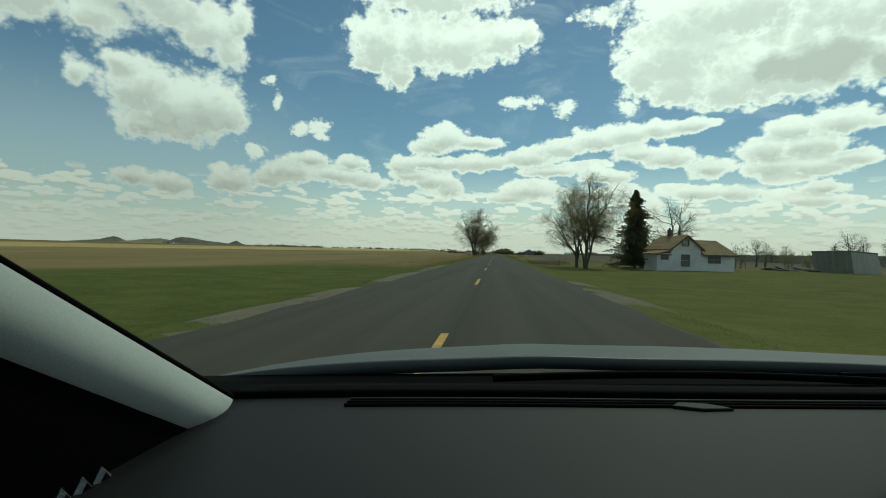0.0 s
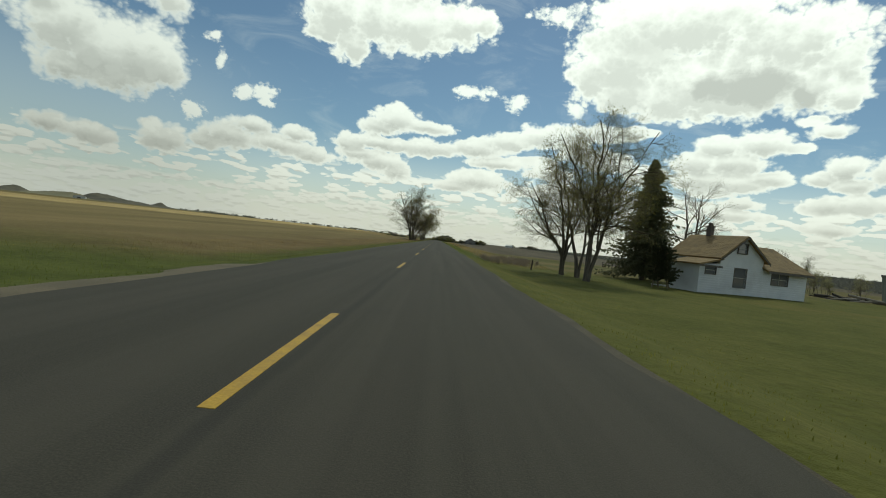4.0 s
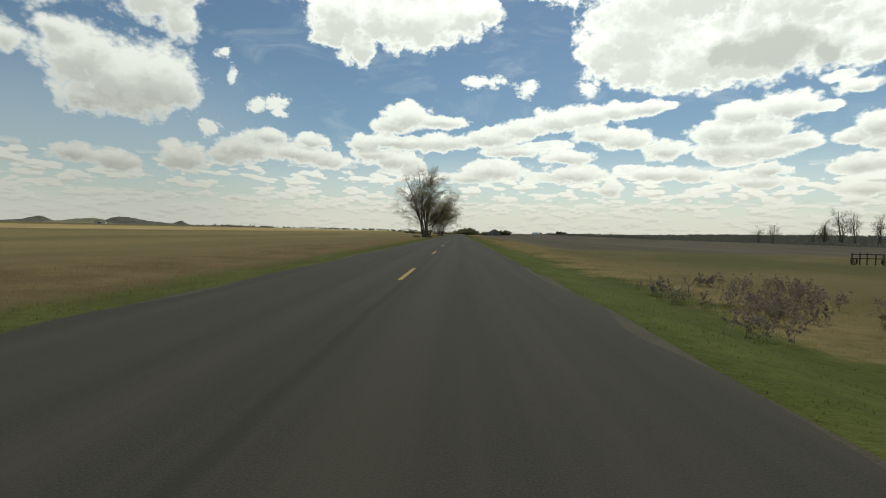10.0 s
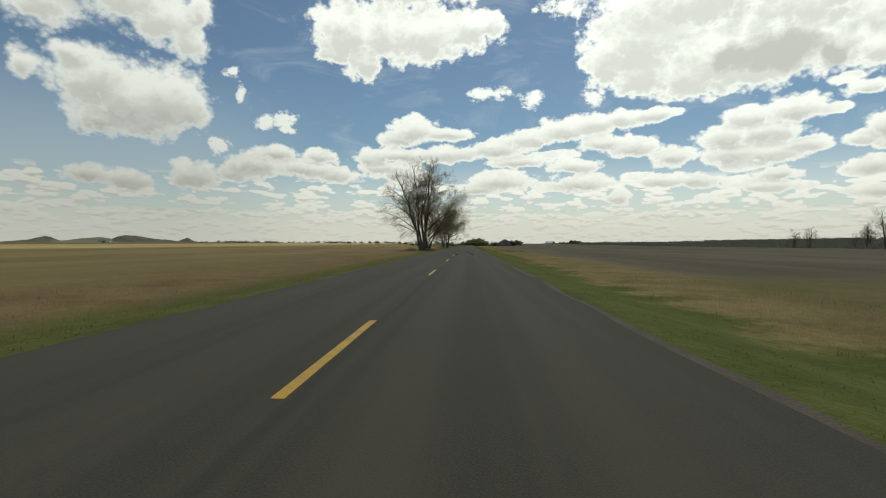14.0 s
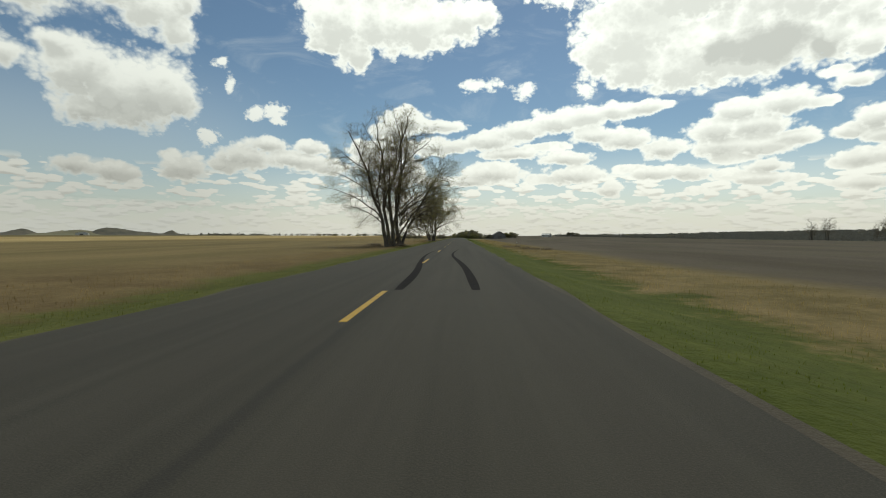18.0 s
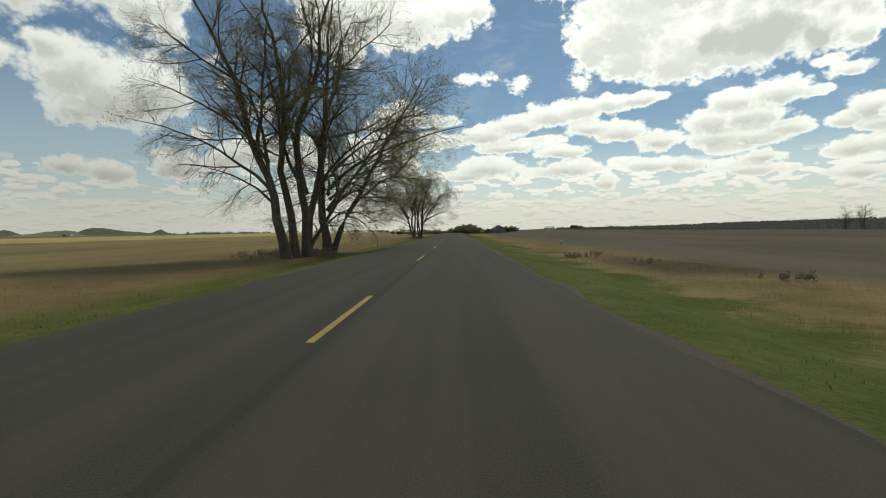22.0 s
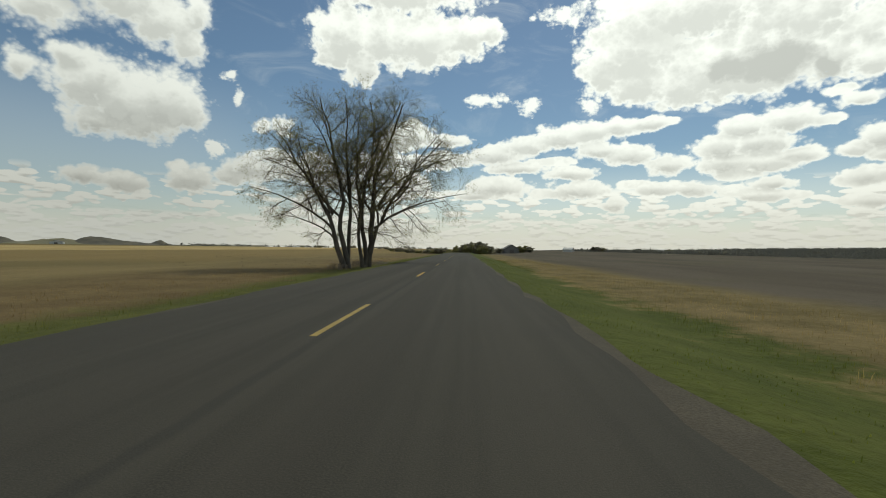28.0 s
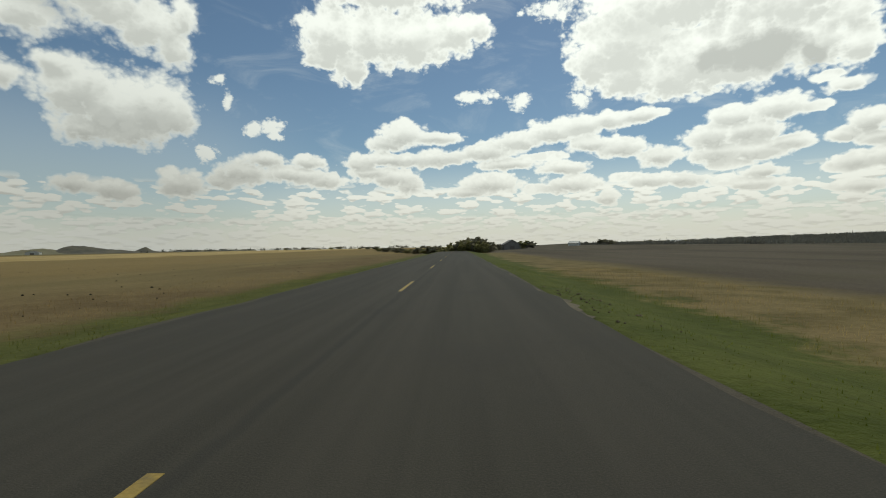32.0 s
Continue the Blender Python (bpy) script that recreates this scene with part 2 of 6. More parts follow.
    under = k.math("MAXIMUM", k.math("MULTIPLY", under_a, row_a), k.math("MULTIPLY", under_b, row_b))
    # open fields of cloud outside the road's view
    aside = k.ramp(k.math("ABSOLUTE", k.math("ADD", az, 1.0)), 50.0, 56.0)
    apart = k.math("MAXIMUM", aside, k.ramp(el, 27.0, 34.0))
    cover = k.math("MULTIPLY", k.ramp(k.noise(flat, 0.10, 5.0, 0.55), 0.52, 0.60), apart)
    cloud = k.math("MAXIMUM", k.math("MAXIMUM", bank, rows), cover)
    grey = k.math("ADD", k.math("MULTIPLY", belly, bank), k.math("MULTIPLY", k.math("MULTIPLY", under, 0.62), k.math("SUBTRACT", 1.0, bank)))
    grey = k.math("MINIMUM", k.math("MAXIMUM", grey, k.math("MULTIPLY", cover, 0.35)), 1.0)
    sunside = k.vec("DOT_PRODUCT", way, (math.sin(SUN_AZ) * math.cos(SUN_EL), math.cos(SUN_AZ) * math.cos(SUN_EL), math.sin(SUN_EL)))
    glow = k.ramp(sunside, 0.45, 0.95, 1.0, 1.42)
    tone = k.mix(grey, (0.97, 0.985, 0.99), (0.49, 0.50, 0.505))
    tone = k.mix(k.ramp(el, 14.0, 3.0, 0.0, 0.35), tone, k.mix(grey, (0.945, 0.91, 0.86), (0.61, 0.585, 0.55)))
    tone = k.mix(1.0, tone, k.xyz(glow, glow, glow), "MULTIPLY")
    dull = k.math("SUBTRACT", 1.0, k.math("MULTIPLY", k.math("MULTIPLY", hazy, k.ramp(el, 17.0, 4.0)), 0.28))
    tone = k.mix(1.0, tone, k.xyz(dull, dull, dull), "MULTIPLY")
    haze = k.ramp(el, 7.0, 0.5)
    tone = k.mix(k.math("MULTIPLY", haze, 0.66), tone, k.mix(hazy, (0.725, 0.695, 0.65), (0.615, 0.61, 0.60)))
    glare = k.add("ShaderNodeBackground", (tone, CLOUD))
    wisps = k.math("MULTIPLY", k.ramp(k.noise(k.vec("MULTIPLY", flat, (0.5, 1.0, 1.0)), 0.25, 6.0, 0.62, 0.8), 0.48, 0.8), 0.20)
    amount = k.math("MAXIMUM", k.math("MAXIMUM", cloud, k.math("MULTIPLY", haze, 0.93)), wisps)
    veil = k.math("MULTIPLY", k.math("MULTIPLY", hazy, k.ramp(el, 20.0, 5.0)), 0.3)
    pale = k.ramp(el, 12.0, 2.0, 0.0, 0.5)
    amount = k.math("MAXIMUM", amount, k.math("MAXIMUM", veil, pale))
    amount = k.math("MULTIPLY", amount, k.ramp(dz, -0.02, 0.0))
    both = k.add("ShaderNodeMixShader", (amount, back.outputs[0], glare.outputs[0]))
    tree.links.new(both.outputs[0], out.inputs[0])


SKY, CLOUD = 0.079, 0.95
build_sky(world.node_tree)
world.cycles.sampling_method = "MANUAL"
world.cycles.sample_map_resolution = 512

sun = new("sun", bpy.data.lights.new("sun", "SUN"))
sun.data.energy, sun.data.angle, sun.data.color = 1.6, radians(3), (1.0, 0.95, 0.86)
sun.matrix_world = look((60 * math.sin(SUN_AZ) * math.cos(SUN_EL), 60 * math.cos(SUN_AZ) * math.cos(SUN_EL), 60 * math.sin(SUN_EL)), (0, 0, 0))


# ---------------------------------------------------------------- materials
def surface(name, rough=0.9, metal=0.0):
    m = bpy.data.materials.new(name)
    m.use_nodes = True
    k = Nodes(m.node_tree)
    b = m.node_tree.nodes["Principled BSDF"]
    b.inputs["Roughness"].default_value, b.inputs["Metallic"].default_value = rough, metal
    return m, k, b


def paint(name, a, b_, scale=6.0, fine=60.0, rough=0.85, bump=0.2, metal=0.0, spread=0.25, stretch=(1, 1, 1), dirt=None, dirt_amount=0.5):
    """A surface that wanders between two colours at a coarse and a fine scale, with relief; dirt adds stains."""
    m, k, b = surface(name, rough, metal)
    where = k.vec("MULTIPLY", k.add("ShaderNodeTexCoord").outputs["Object"], stretch)
    coarse, small = k.noise(where, scale), k.noise(where, fine, 3.0)
    c = k.mix(k.ramp(coarse, 0.3, 0.7), a, b_)
    c = k.mix(k.ramp(small, 0.2, 0.8, 0.0, spread), c, tuple(x * 0.45 for x in a))
    if dirt:
        c = k.mix(k.ramp(k.noise(where, scale * 0.6, 6.0, 0.7), 0.5, 0.75, 0.0, dirt_amount), c, dirt)
    rnd = k.add("ShaderNodeObjectInfo").outputs["Random"]
    c = k.mix(1.0, c, k.mix(rnd, (0.9, 0.9, 0.9), (1.1, 1.1, 1.1)), "MULTIPLY")
    m.node_tree.links.new(c, b.inputs["Base Color"])
    if bump:
        n = k.add("ShaderNodeBump")
        n.inputs["Strength"].default_value, n.inputs["Distance"].default_value = bump, 0.02
        m.node_tree.links.new(small, n.inputs["Height"])
        m.node_tree.links.new(n.outputs[0], b.inputs["Normal"])
    return m


def land_colour(k):
    """What grows where: lawn round the farmhouse, verges, dry grass, stubble, tilled soil, straw."""
    where = k.add("ShaderNodeNewGeometry").outputs["Position"]
    sep = k.add("ShaderNodeSeparateXYZ", (where,))
    x, y = sep.outputs[0], sep.outputs[1]
    broad, mid, fine = k.noise(where, 0.06, 5.0, 0.6), k.noise(where, 0.5, 5.0, 0.65), k.noise(where, 5.0, 4.0, 0.7)
    streak = k.noise(k.vec("MULTIPLY", where, (0.09, 0.012, 1.0)), 1.0, 5.0, 0.6)
    wob = k.math("MULTIPLY", k.math("SUBTRACT", mid, 0.5), 5.0)
    wide = k.math("MULTIPLY", k.math("SUBTRACT", broad, 0.5), 30.0)
    xw = k.math("ADD", x, wob)
    green = k.mix(k.ramp(mid, 0.3, 0.7), (0.064, 0.086, 0.021), (0.098, 0.120, 0.035))
    lawn = k.mix(k.ramp(mid, 0.25, 0.75), (0.078, 0.094, 0.025), (0.120, 0.128, 0.042))
    lawn = k.mix(k.ramp(broad, 0.52, 0.7, 0.0, 0.5), lawn, (0.17, 0.15, 0.06))
    dry = k.mix(k.ramp(mid, 0.3, 0.7), (0.125, 0.108, 0.052), (0.215, 0.180, 0.095))
    stubble = k.mix(k.ramp(streak, 0.35, 0.65), (0.165, 0.140, 0.072), (0.225, 0.190, 0.100))
    stubble = k.mix(k.ramp(mid, 0.55, 0.8, 0.0, 0.4), stubble, (0.125, 0.122, 0.055))
    brown = k.mix(k.ramp(mid, 0.3, 0.7), (0.125, 0.098, 0.053), (0.185, 0.148, 0.080))
    tilled = k.mix(k.ramp(streak, 0.35, 0.65), (0.082, 0.075, 0.062), (0.118, 0.108, 0.090))
    tilled = k.mix(k.ramp(broad, 0.5, 0.68, 0.0, 0.35), tilled, (0.095, 0.098, 0.055))
    pasture = k.mix(k.ramp(broad, 0.35, 0.65), (0.085, 0.092, 0.034), (0.155, 0.135, 0.066))
    straw = k.mix(k.ramp(streak, 0.4, 0.6), (0.36, 0.29, 0.14), (0.46, 0.38, 0.20))
    xs, ys = k.math("ADD", x, wide), k.math("ADD", y, wide)
    # west of the road
    west = k.mix(k.ramp(k.math("ADD", xw, wide), -22.0, -9.0), stubble, brown)
    west = k.mix(k.ramp(xw, -8.4, -6.6), west, k.mix(0.12, green, brown))
    home = k.math("MULTIPLY", k.ramp(k.math("ADD", xw, k.math("MULTIPLY", y, -0.25)), -34.0, -28.0), k.ramp(ys, 52.0, 34.0))
    west = k.mix(home, west, green)
    late = k.math("MULTIPLY", k.ramp(y, 285.0, 310.0), k.ramp(xs, -18.0, -40.0, 0.0, 0.75))
    west = k.mix(late, west, (0.24, 0.19, 0.09))
    west = k.mix(k.math("MULTIPLY", k.ramp(xs, -105.0, -125.0), k.ramp(x, -330.0, -300.0)), west, straw)
    west = k.mix(k.ramp(x, -380.0, -420.0), west, (0.15, 0.135, 0.06))
    # east of the road
    east = k.mix(k.ramp(k.math("ADD", xw, k.math("MULTIPLY", wob, 0.4)), 6.6, 8.2), green, dry)
    east = k.mix(k.math("MULTIPLY", k.ramp(xw, 12.0, 16.0), k.ramp(ys, 116.0, 132.0)), east, tilled)
    east = k.mix(k.math("MULTIPLY", k.ramp(xw, 9.0, 13.0), k.ramp(ys, 132.0, 116.0)), east, pasture)
    yard = k.math("MULTIPLY", k.ramp(xs, 70.0, 52.0), k.ramp(k.math("ADD", y, wob), 74.0, 64.0))
    east = k.mix(yard, east, lawn)
    east = k.mix(k.math("MULTIPLY", k.ramp(xs, 60.0, 80.0), k.ramp(ys, 100.0, 60.0)), east, straw)
    burnt = k.math("MULTIPLY", k.math("MULTIPLY", k.ramp(xw, 8.0, 10.0), k.ramp(xw, 16.0, 12.5)), k.math("MULTIPLY", k.ramp(k.math("ADD", y, wob), 198.0, 202.0), k.ramp(k.math("ADD", y, wob), 213.0, 206.0)))
    east = k.mix(k.math("MULTIPLY", burnt, 0.75), east, (0.045, 0.037, 0.028))
    east = k.mix(k.ramp(xs, 215.0, 300.0), east, (0.075, 0.074, 0.052))
    c = k.mix(1.0, k.mix(k.ramp(x, -0.5, 0.5), west, east), (1.33, 1.19, 1.0), "MULTIPLY")
    return k.mix(k.ramp(fine, 0.25, 0.75, 0.0, 0.45), c, k.mix(1.0, c, (0.45, 0.45, 0.45), "MULTIPLY")), where, fine


def land_material():
    m, k, b = surface("land", 1.0)
    c, where, fine = land_colour(k)
    m.node_tree.links.new(c, b.inputs["Base Color"])
    n = k.add("ShaderNodeBump")
    n.inputs["Strength"].default_value, n.inputs["Distance"].default_value = 0.7, 0.08
    m.node_tree.links.new(fine, n.inputs["Height"])
    m.node_tree.links.new(n.outputs[0], b.inputs["Normal"])
    b.inputs["Specular IOR Level"].default_value = 0.1
    return m


def blade_material():
    m, k, b = surface("grass_blades", 0.8)
    c, where, fine = land_colour(k)
    rnd = k.add("ShaderNodeNewGeometry").outputs["Random Per Island"]
    c = k.mix(1.0, c, k.mix(rnd, (1.3, 1.3, 1.25), (2.1, 2.05, 1.9)), "MULTIPLY")
    m.node_tree.links.new(c, b.inputs["Base Color"])
    b.inputs["Specular IOR Level"].default_value = 0.1
    thin = k.add("ShaderNodeBsdfTranslucent", (c,))
    both = k.add("ShaderNodeMixShader", (0.75, b.outputs[0], thin.outputs[0]))
    m.node_tree.links.new(both.outputs[0], m.node_tree.nodes["Material Output"].inputs[0])
    return m


def asphalt_material():
    m, k, b = surface("asphalt", 0.95)
    b.inputs["Specular IOR Level"].default_value = 0.22
    where = k.add("ShaderNodeNewGeometry").outputs["Position"]
    sep = k.add("ShaderNodeSeparateXYZ", (where,))
    x = sep.outputs[0]
    stone, stain = k.noise(where, 70.0, 3.0, 0.7), k.noise(where, 0.35, 6.0, 0.65)
    long = k.noise(k.vec("MULTIPLY", where, (1.6, 0.03, 1.0)), 1.0, 5.0, 0.6)
    c = k.mix(k.ramp(long, 0.35, 0.65), (0.0485, 0.0445, 0.0335), (0.068, 0.062, 0.0465))
    c = k.mix(k.ramp(stain, 0.5, 0.75, 0.0, 0.5), c, (0.044, 0.040, 0.034))
    c = k.mix(k.ramp(stone, 0.35, 0.75, 0.0, 0.6), c, (0.096, 0.084, 0.065))
    # worn wheel tracks, and the darker seam along the crown
    for track in (-2.3, -0.75, 0.85, 2.5):
        t = k.ramp(k.math("ABSOLUTE", k.math("SUBTRACT", x, track)), 0.45, 0.1, 0.0, 0.22)
        c = k.mix(t, c, (0.084, 0.073, 0.056))
    seam = k.math("ABSOLUTE", k.math("ADD", k.math("SUBTRACT", x, 0.13), k.math("MULTIPLY", k.math("SUBTRACT", stain, 0.5), 0.25)))
    c = k.mix(k.ramp(seam, 0.10, 0.02, 0.0, 0.35), c, (0.03, 0.029, 0.027))
    m.node_tree.links.new(c, b.inputs["Base Color"])
    n = k.add("ShaderNodeBump")
    n.inputs["Strength"].default_value, n.inputs["Distance"].default_value = 0.5, 0.006
    m.node_tree.links.new(stone, n.inputs["Height"])
    m.node_tree.links.new(n.outputs[0], b.inputs["Normal"])
    return m


def island_material(name, a, b_, rough=0.85, glow_through=0.0):
    """Two colours spread over the separate pieces of one mesh."""
    m, k, b = surface(name, rough)
    geo = k.add("ShaderNodeNewGeometry")
    rnd = geo.outputs["Random Per Island"]
    c = k.mix(rnd, a, b_)
    grain = k.noise(geo.outputs["Position"], 1.3, 4.0, 0.6)
    c = k.mix(k.ramp(grain, 0.3, 0.7, 0.0, 0.5), c, tuple(x * 0.6 for x in a))
    m.node_tree.links.new(c, b.inputs["Base Color"])
    b.inputs["Specular IOR Level"].default_value = 0.2
    if glow_through:
        thin = k.add("ShaderNodeBsdfTranslucent", (c,))
        both = k.add("ShaderNodeMixShader", (glow_through, b.outputs[0], thin.outputs[0]))
        m.node_tree.links.new(both.outputs[0], m.node_tree.nodes["Material Output"].inputs[0])
    return m


def rubber_material():
    m, k, b = surface("tyre_rubber_on_asphalt", 0.95)
    b.inputs["Specular IOR Level"].default_value = 0.06
    where = k.add("ShaderNodeNewGeometry").outputs["Position"]
    c = k.mix(k.ramp(k.noise(where, 9.0, 5.0, 0.7), 0.3, 0.75), (0.013, 0.011, 0.0105), (0.029, 0.025, 0.023))
    m.node_tree.links.new(c, b.inputs["Base Color"])
    return m


LAND, BLADES, ASPHALT, RUBBER = land_material(), blade_material(), asphalt_material(), rubber_material()
SAND = paint("pale_sand", (0.19, 0.15, 0.092), (0.125, 0.102, 0.062), 0.9, 30, 1.0, 0.5, spread=0.5, dirt=(0.10, 0.10, 0.045), dirt_amount=0.85)
GRAVEL = paint("gravel", (0.115, 0.094, 0.060), (0.075, 0.062, 0.040), 1.3, 45, 1.0, 0.4, spread=0.8)
FADED = paint("faded_yellow_paint", (0.52, 0.35, 0.065), (0.38, 0.26, 0.07), 3, 40, 0.75, 0.2, spread=0.5, dirt=(0.08, 0.075, 0.065), dirt_amount=0.85)
YELLOW = paint("worn_yellow_paint", (0.62, 0.37, 0.03), (0.48, 0.28, 0.04), 3, 40, 0.7, 0.2, spread=0.5, dirt=(0.08, 0.075, 0.065), dirt_amount=0.7)
BARK = paint("cottonwood_bark", (0.10, 0.083, 0.062), (0.185, 0.156, 0.118), 3.0, 12, 0.95, 1.0, spread=0.75, stretch=(1, 1, 0.25))
TWIG = island_material("bare_twigs", (0.19, 0.155, 0.105), (0.33, 0.28, 0.19))
BUD = island_material("spring_buds", (0.25, 0.23, 0.065), (0.46, 0.42, 0.15), 0.85, 0.7)
NEEDLE = island_material("spruce_needles", (0.20, 0.20, 0.115), (0.32, 0.315, 0.19), 0.85, 0.55)
EVERGREEN = island_material("evergreen_leaves", (0.07, 0.078, 0.045), (0.13, 0.135, 0.08), 0.85, 0.35)
SOIL = island_material("dark_soil", (0.03, 0.026, 0.018), (0.06, 0.055, 0.035), 1.0)
WEED = island_material("dry_weeds", (0.30, 0.25, 0.19), (0.46, 0.39, 0.30), 0.85, 0.5)
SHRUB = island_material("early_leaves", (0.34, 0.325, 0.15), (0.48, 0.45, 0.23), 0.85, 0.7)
# base colour raised above real wood, standing in for distance haze
FARWOOD = island_material("bare_wood_haze_pale", (0.34, 0.32, 0.23), (0.46, 0.425, 0.30), 0.9, 0.65)
# woods on the horizon: the air's haze is put into a lighter colour
WOODS = island_material("haze_pale_woods", (0.19, 0.185, 0.155), (0.26, 0.25, 0.205), 0.95, 0.35)
BUTTE = paint("dark_scrub_slope", (0.115, 0.105, 0.078), (0.18, 0.16, 0.11), 0.03, 0.4, 1.0, 0.0, spread=0.4)
RIDGE = paint("dry_pasture_slope", (0.25, 0.22, 0.13), (0.20, 0.185, 0.105), 0.02, 0.3, 1.0, 0.0, spread=0.3)
BLEACHED = paint("bleached_wood", (0.42, 0.37, 0.30), (0.28, 0.24, 0.19), 4, 50, 0.9, 0.5, stretch=(1, 1, 1))
OLDWOOD = paint("weathered_post", (0.075, 0.064, 0.052), (0.12, 0.105, 0.088), 3, 40, 0.95, 0.6, stretch=(4, 4, 0.5))
SIDING = paint("white_house_paint", (0.72, 0.73, 0.74), (0.62, 0.63, 0.64), 0.7, 18, 0.75, 0.15, spread=0.12, dirt=(0.36, 0.34, 0.31), dirt_amount=0.45)
SHINGLE = paint("tan_roof_shingles", (0.36, 0.25, 0.115), (0.26, 0.18, 0.085), 1.5, 25, 0.9, 0.7, spread=0.5, dirt=(0.08, 0.06, 0.04))
TRIM = paint("dark_window_trim", (0.10, 0.088, 0.075), (0.16, 0.14, 0.12), 4, 40, 0.6, 0.1)
BRICK = paint("chimney_brick", (0.15, 0.125, 0.11), (0.11, 0.092, 0.08), 5, 40, 0.9, 0.6)
PALE = paint("weathered_grey_boards", (0.52, 0.51, 0.47), (0.40, 0.40, 0.36), 1.2, 30, 0.9, 0.4, stretch=(6, 6, 0.6), dirt=(0.09, 0.09, 0.08))
DULL = paint("old_grey_green_boards", (0.30, 0.31, 0.27), (0.22, 0.23, 0.20), 1.2, 30, 0.9, 0.4, stretch=(6, 6, 0.6))
RUST = paint("rusted_iron", (0.055, 0.022, 0.015), (0.085, 0.034, 0.02), 3, 40, 0.85, 0.5, dirt=(0.03, 0.02, 0.016))
TIN = paint("pale_far_wall", (0.62, 0.62, 0.58), (0.5, 0.5, 0.47), 0.5, 8, 0.7, 0.1)
BARN = paint("dark_barn_boards", (0.19, 0.18, 0.17), (0.25, 0.24, 0.22), 0.6, 8, 0.9, 0.2)


def glass_material():
    m, k, b = surface("window_glass", 0.06)
    b.inputs["Base Color"].default_value = (0.14, 0.145, 0.15, 1)
    b.inputs["Specular IOR Level"].default_value = 0.8
    return m


GLASS = glass_material()


# ---------------------------------------------------------------- mesh helpers
def mesh_np(name, verts, faces, material, smooth=False):
    """A mesh from arrays: verts (n, 3), faces a list of index arrays (m, 3) or (m, 4)."""
    me = bpy.data.meshes.new(name)
    verts = np.asarray(verts, dtype=np.float32)
    faces = [np.asarray(f, dtype=np.int32) for f in faces if len(f)]
    me.vertices.add(len(verts))
    me.vertices.foreach_set("co", verts.ravel())
    loops = np.concatenate([f.ravel() for f in faces])
    sizes = np.concatenate([np.full(len(f), f.shape[1], dtype=np.int32) for f in faces])
    me.loops.add(len(loops))
    me.loops.foreach_set("vertex_index", loops)
    me.polygons.add(len(sizes))
    me.polygons.foreach_set("loop_start", np.concatenate([[0], np.cumsum(sizes)[:-1]]).astype(np.int32))
    me.polygons.foreach_set("use_smooth", np.full(len(sizes), smooth))
    me.update(calc_edges=True)
    me.validate()
    me.materials.append(material)
    return me


def part(name, me, parent, label=""):
    ob = new(name, me)
    ob.parent = parent
    if label:
        ob["label"] = label
    return ob


def thing(name, label, category, group="", at=(0, 0, 0), turn=0.0, kind=""):
    ob = new(name)
    ob.matrix_basis = pose(*at, 0, 0, turn)
    return tagged(ob, label, category, group, kind)


def solid(name, material, build, bevel=0.0):
    """A mesh from a bmesh that build() fills, with its edges rounded off."""
    bm = bmesh.new()
    build(bm)
    if bevel:
        bmesh.ops.bevel(bm, geom=list(bm.edges), offset=bevel, segments=2, profile=0.6, affect="EDGES", clamp_overlap=True)
    bmesh.ops.recalc_face_normals(bm, faces=list(bm.faces))
    me = bpy.data.meshes.new(name)
    bm.to_mesh(me)
    bm.free()
    me.materials.append(material)
    return me


def add_box(bm, x0, y0, z0, x1, y1, z1):
    v = [bm.verts.new((x, y, z)) for x in (x0, x1) for y in (y0, y1) for z in (z0, z1)]
    for f in ((0, 1, 3, 2), (4, 6, 7, 5), (0, 4, 5, 1), (2, 3, 7, 6), (0, 2, 6, 4), (1, 5, 7, 3)):
        bm.faces.new([v[i] for i in f])


def add_prism(bm, outline, a, b):
    """An outline of 3D points drawn from offset a to offset b."""
    lo = [bm.verts.new(Vector(p) + Vector(a)) for p in outline]
    hi = [bm.verts.new(Vector(p) + Vector(b)) for p in outline]
    n = len(lo)
    bm.faces.new(lo[::-1])
    bm.faces.new(hi)
    for i in range(n):
        bm.faces.new((lo[i], lo[(i + 1) % n], hi[(i + 1) % n], hi[i]))


def box_mesh(name, material, *size, bevel=0.0):
    return solid(name, material, lambda bm: add_box(bm, *size), bevel)


def tubes(polys, sides):
    """Tapered tubes round polylines: a list of (points (m, n, 3), radii (m, n))."""
    verts, quads, start = [], [], 0
    ang = np.linspace(0, 2 * np.pi, sides, endpoint=False)
    for p, r in polys:
        m, n, _ = p.shape
        t = np.gradient(p, axis=1)
        t /= np.linalg.norm(t, axis=2, keepdims=True) + 1e-9
        ref = np.where(np.abs(t[..., 2:3]) > 0.9, np.array([1.0, 0, 0]), np.array([0, 0, 1.0]))
        u = np.cross(t, ref)
        u /= np.linalg.norm(u, axis=2, keepdims=True) + 1e-9
        v = np.cross(t, u)
        ring = p[:, :, None] + r[:, :, None, None] * (np.cos(ang)[:, None] * u[:, :, None] + np.sin(ang)[:, None] * v[:, :, None])
        verts.append(ring.reshape(-1, 3))
        i = start + (np.arange(m)[:, None, None] * n + np.arange(n - 1)[None, :, None]) * sides + np.arange(sides)[None, None]
        j = start + (np.arange(m)[:, None, None] * n + np.arange(n - 1)[None, :, None]) * sides + (np.arange(sides)[None, None] + 1) % sides
        quads.append(np.stack([i, j, j + sides, i + sides], -1).reshape(-1, 4))
        start += m * n * sides
    return np.concatenate(verts), np.concatenate(quads)


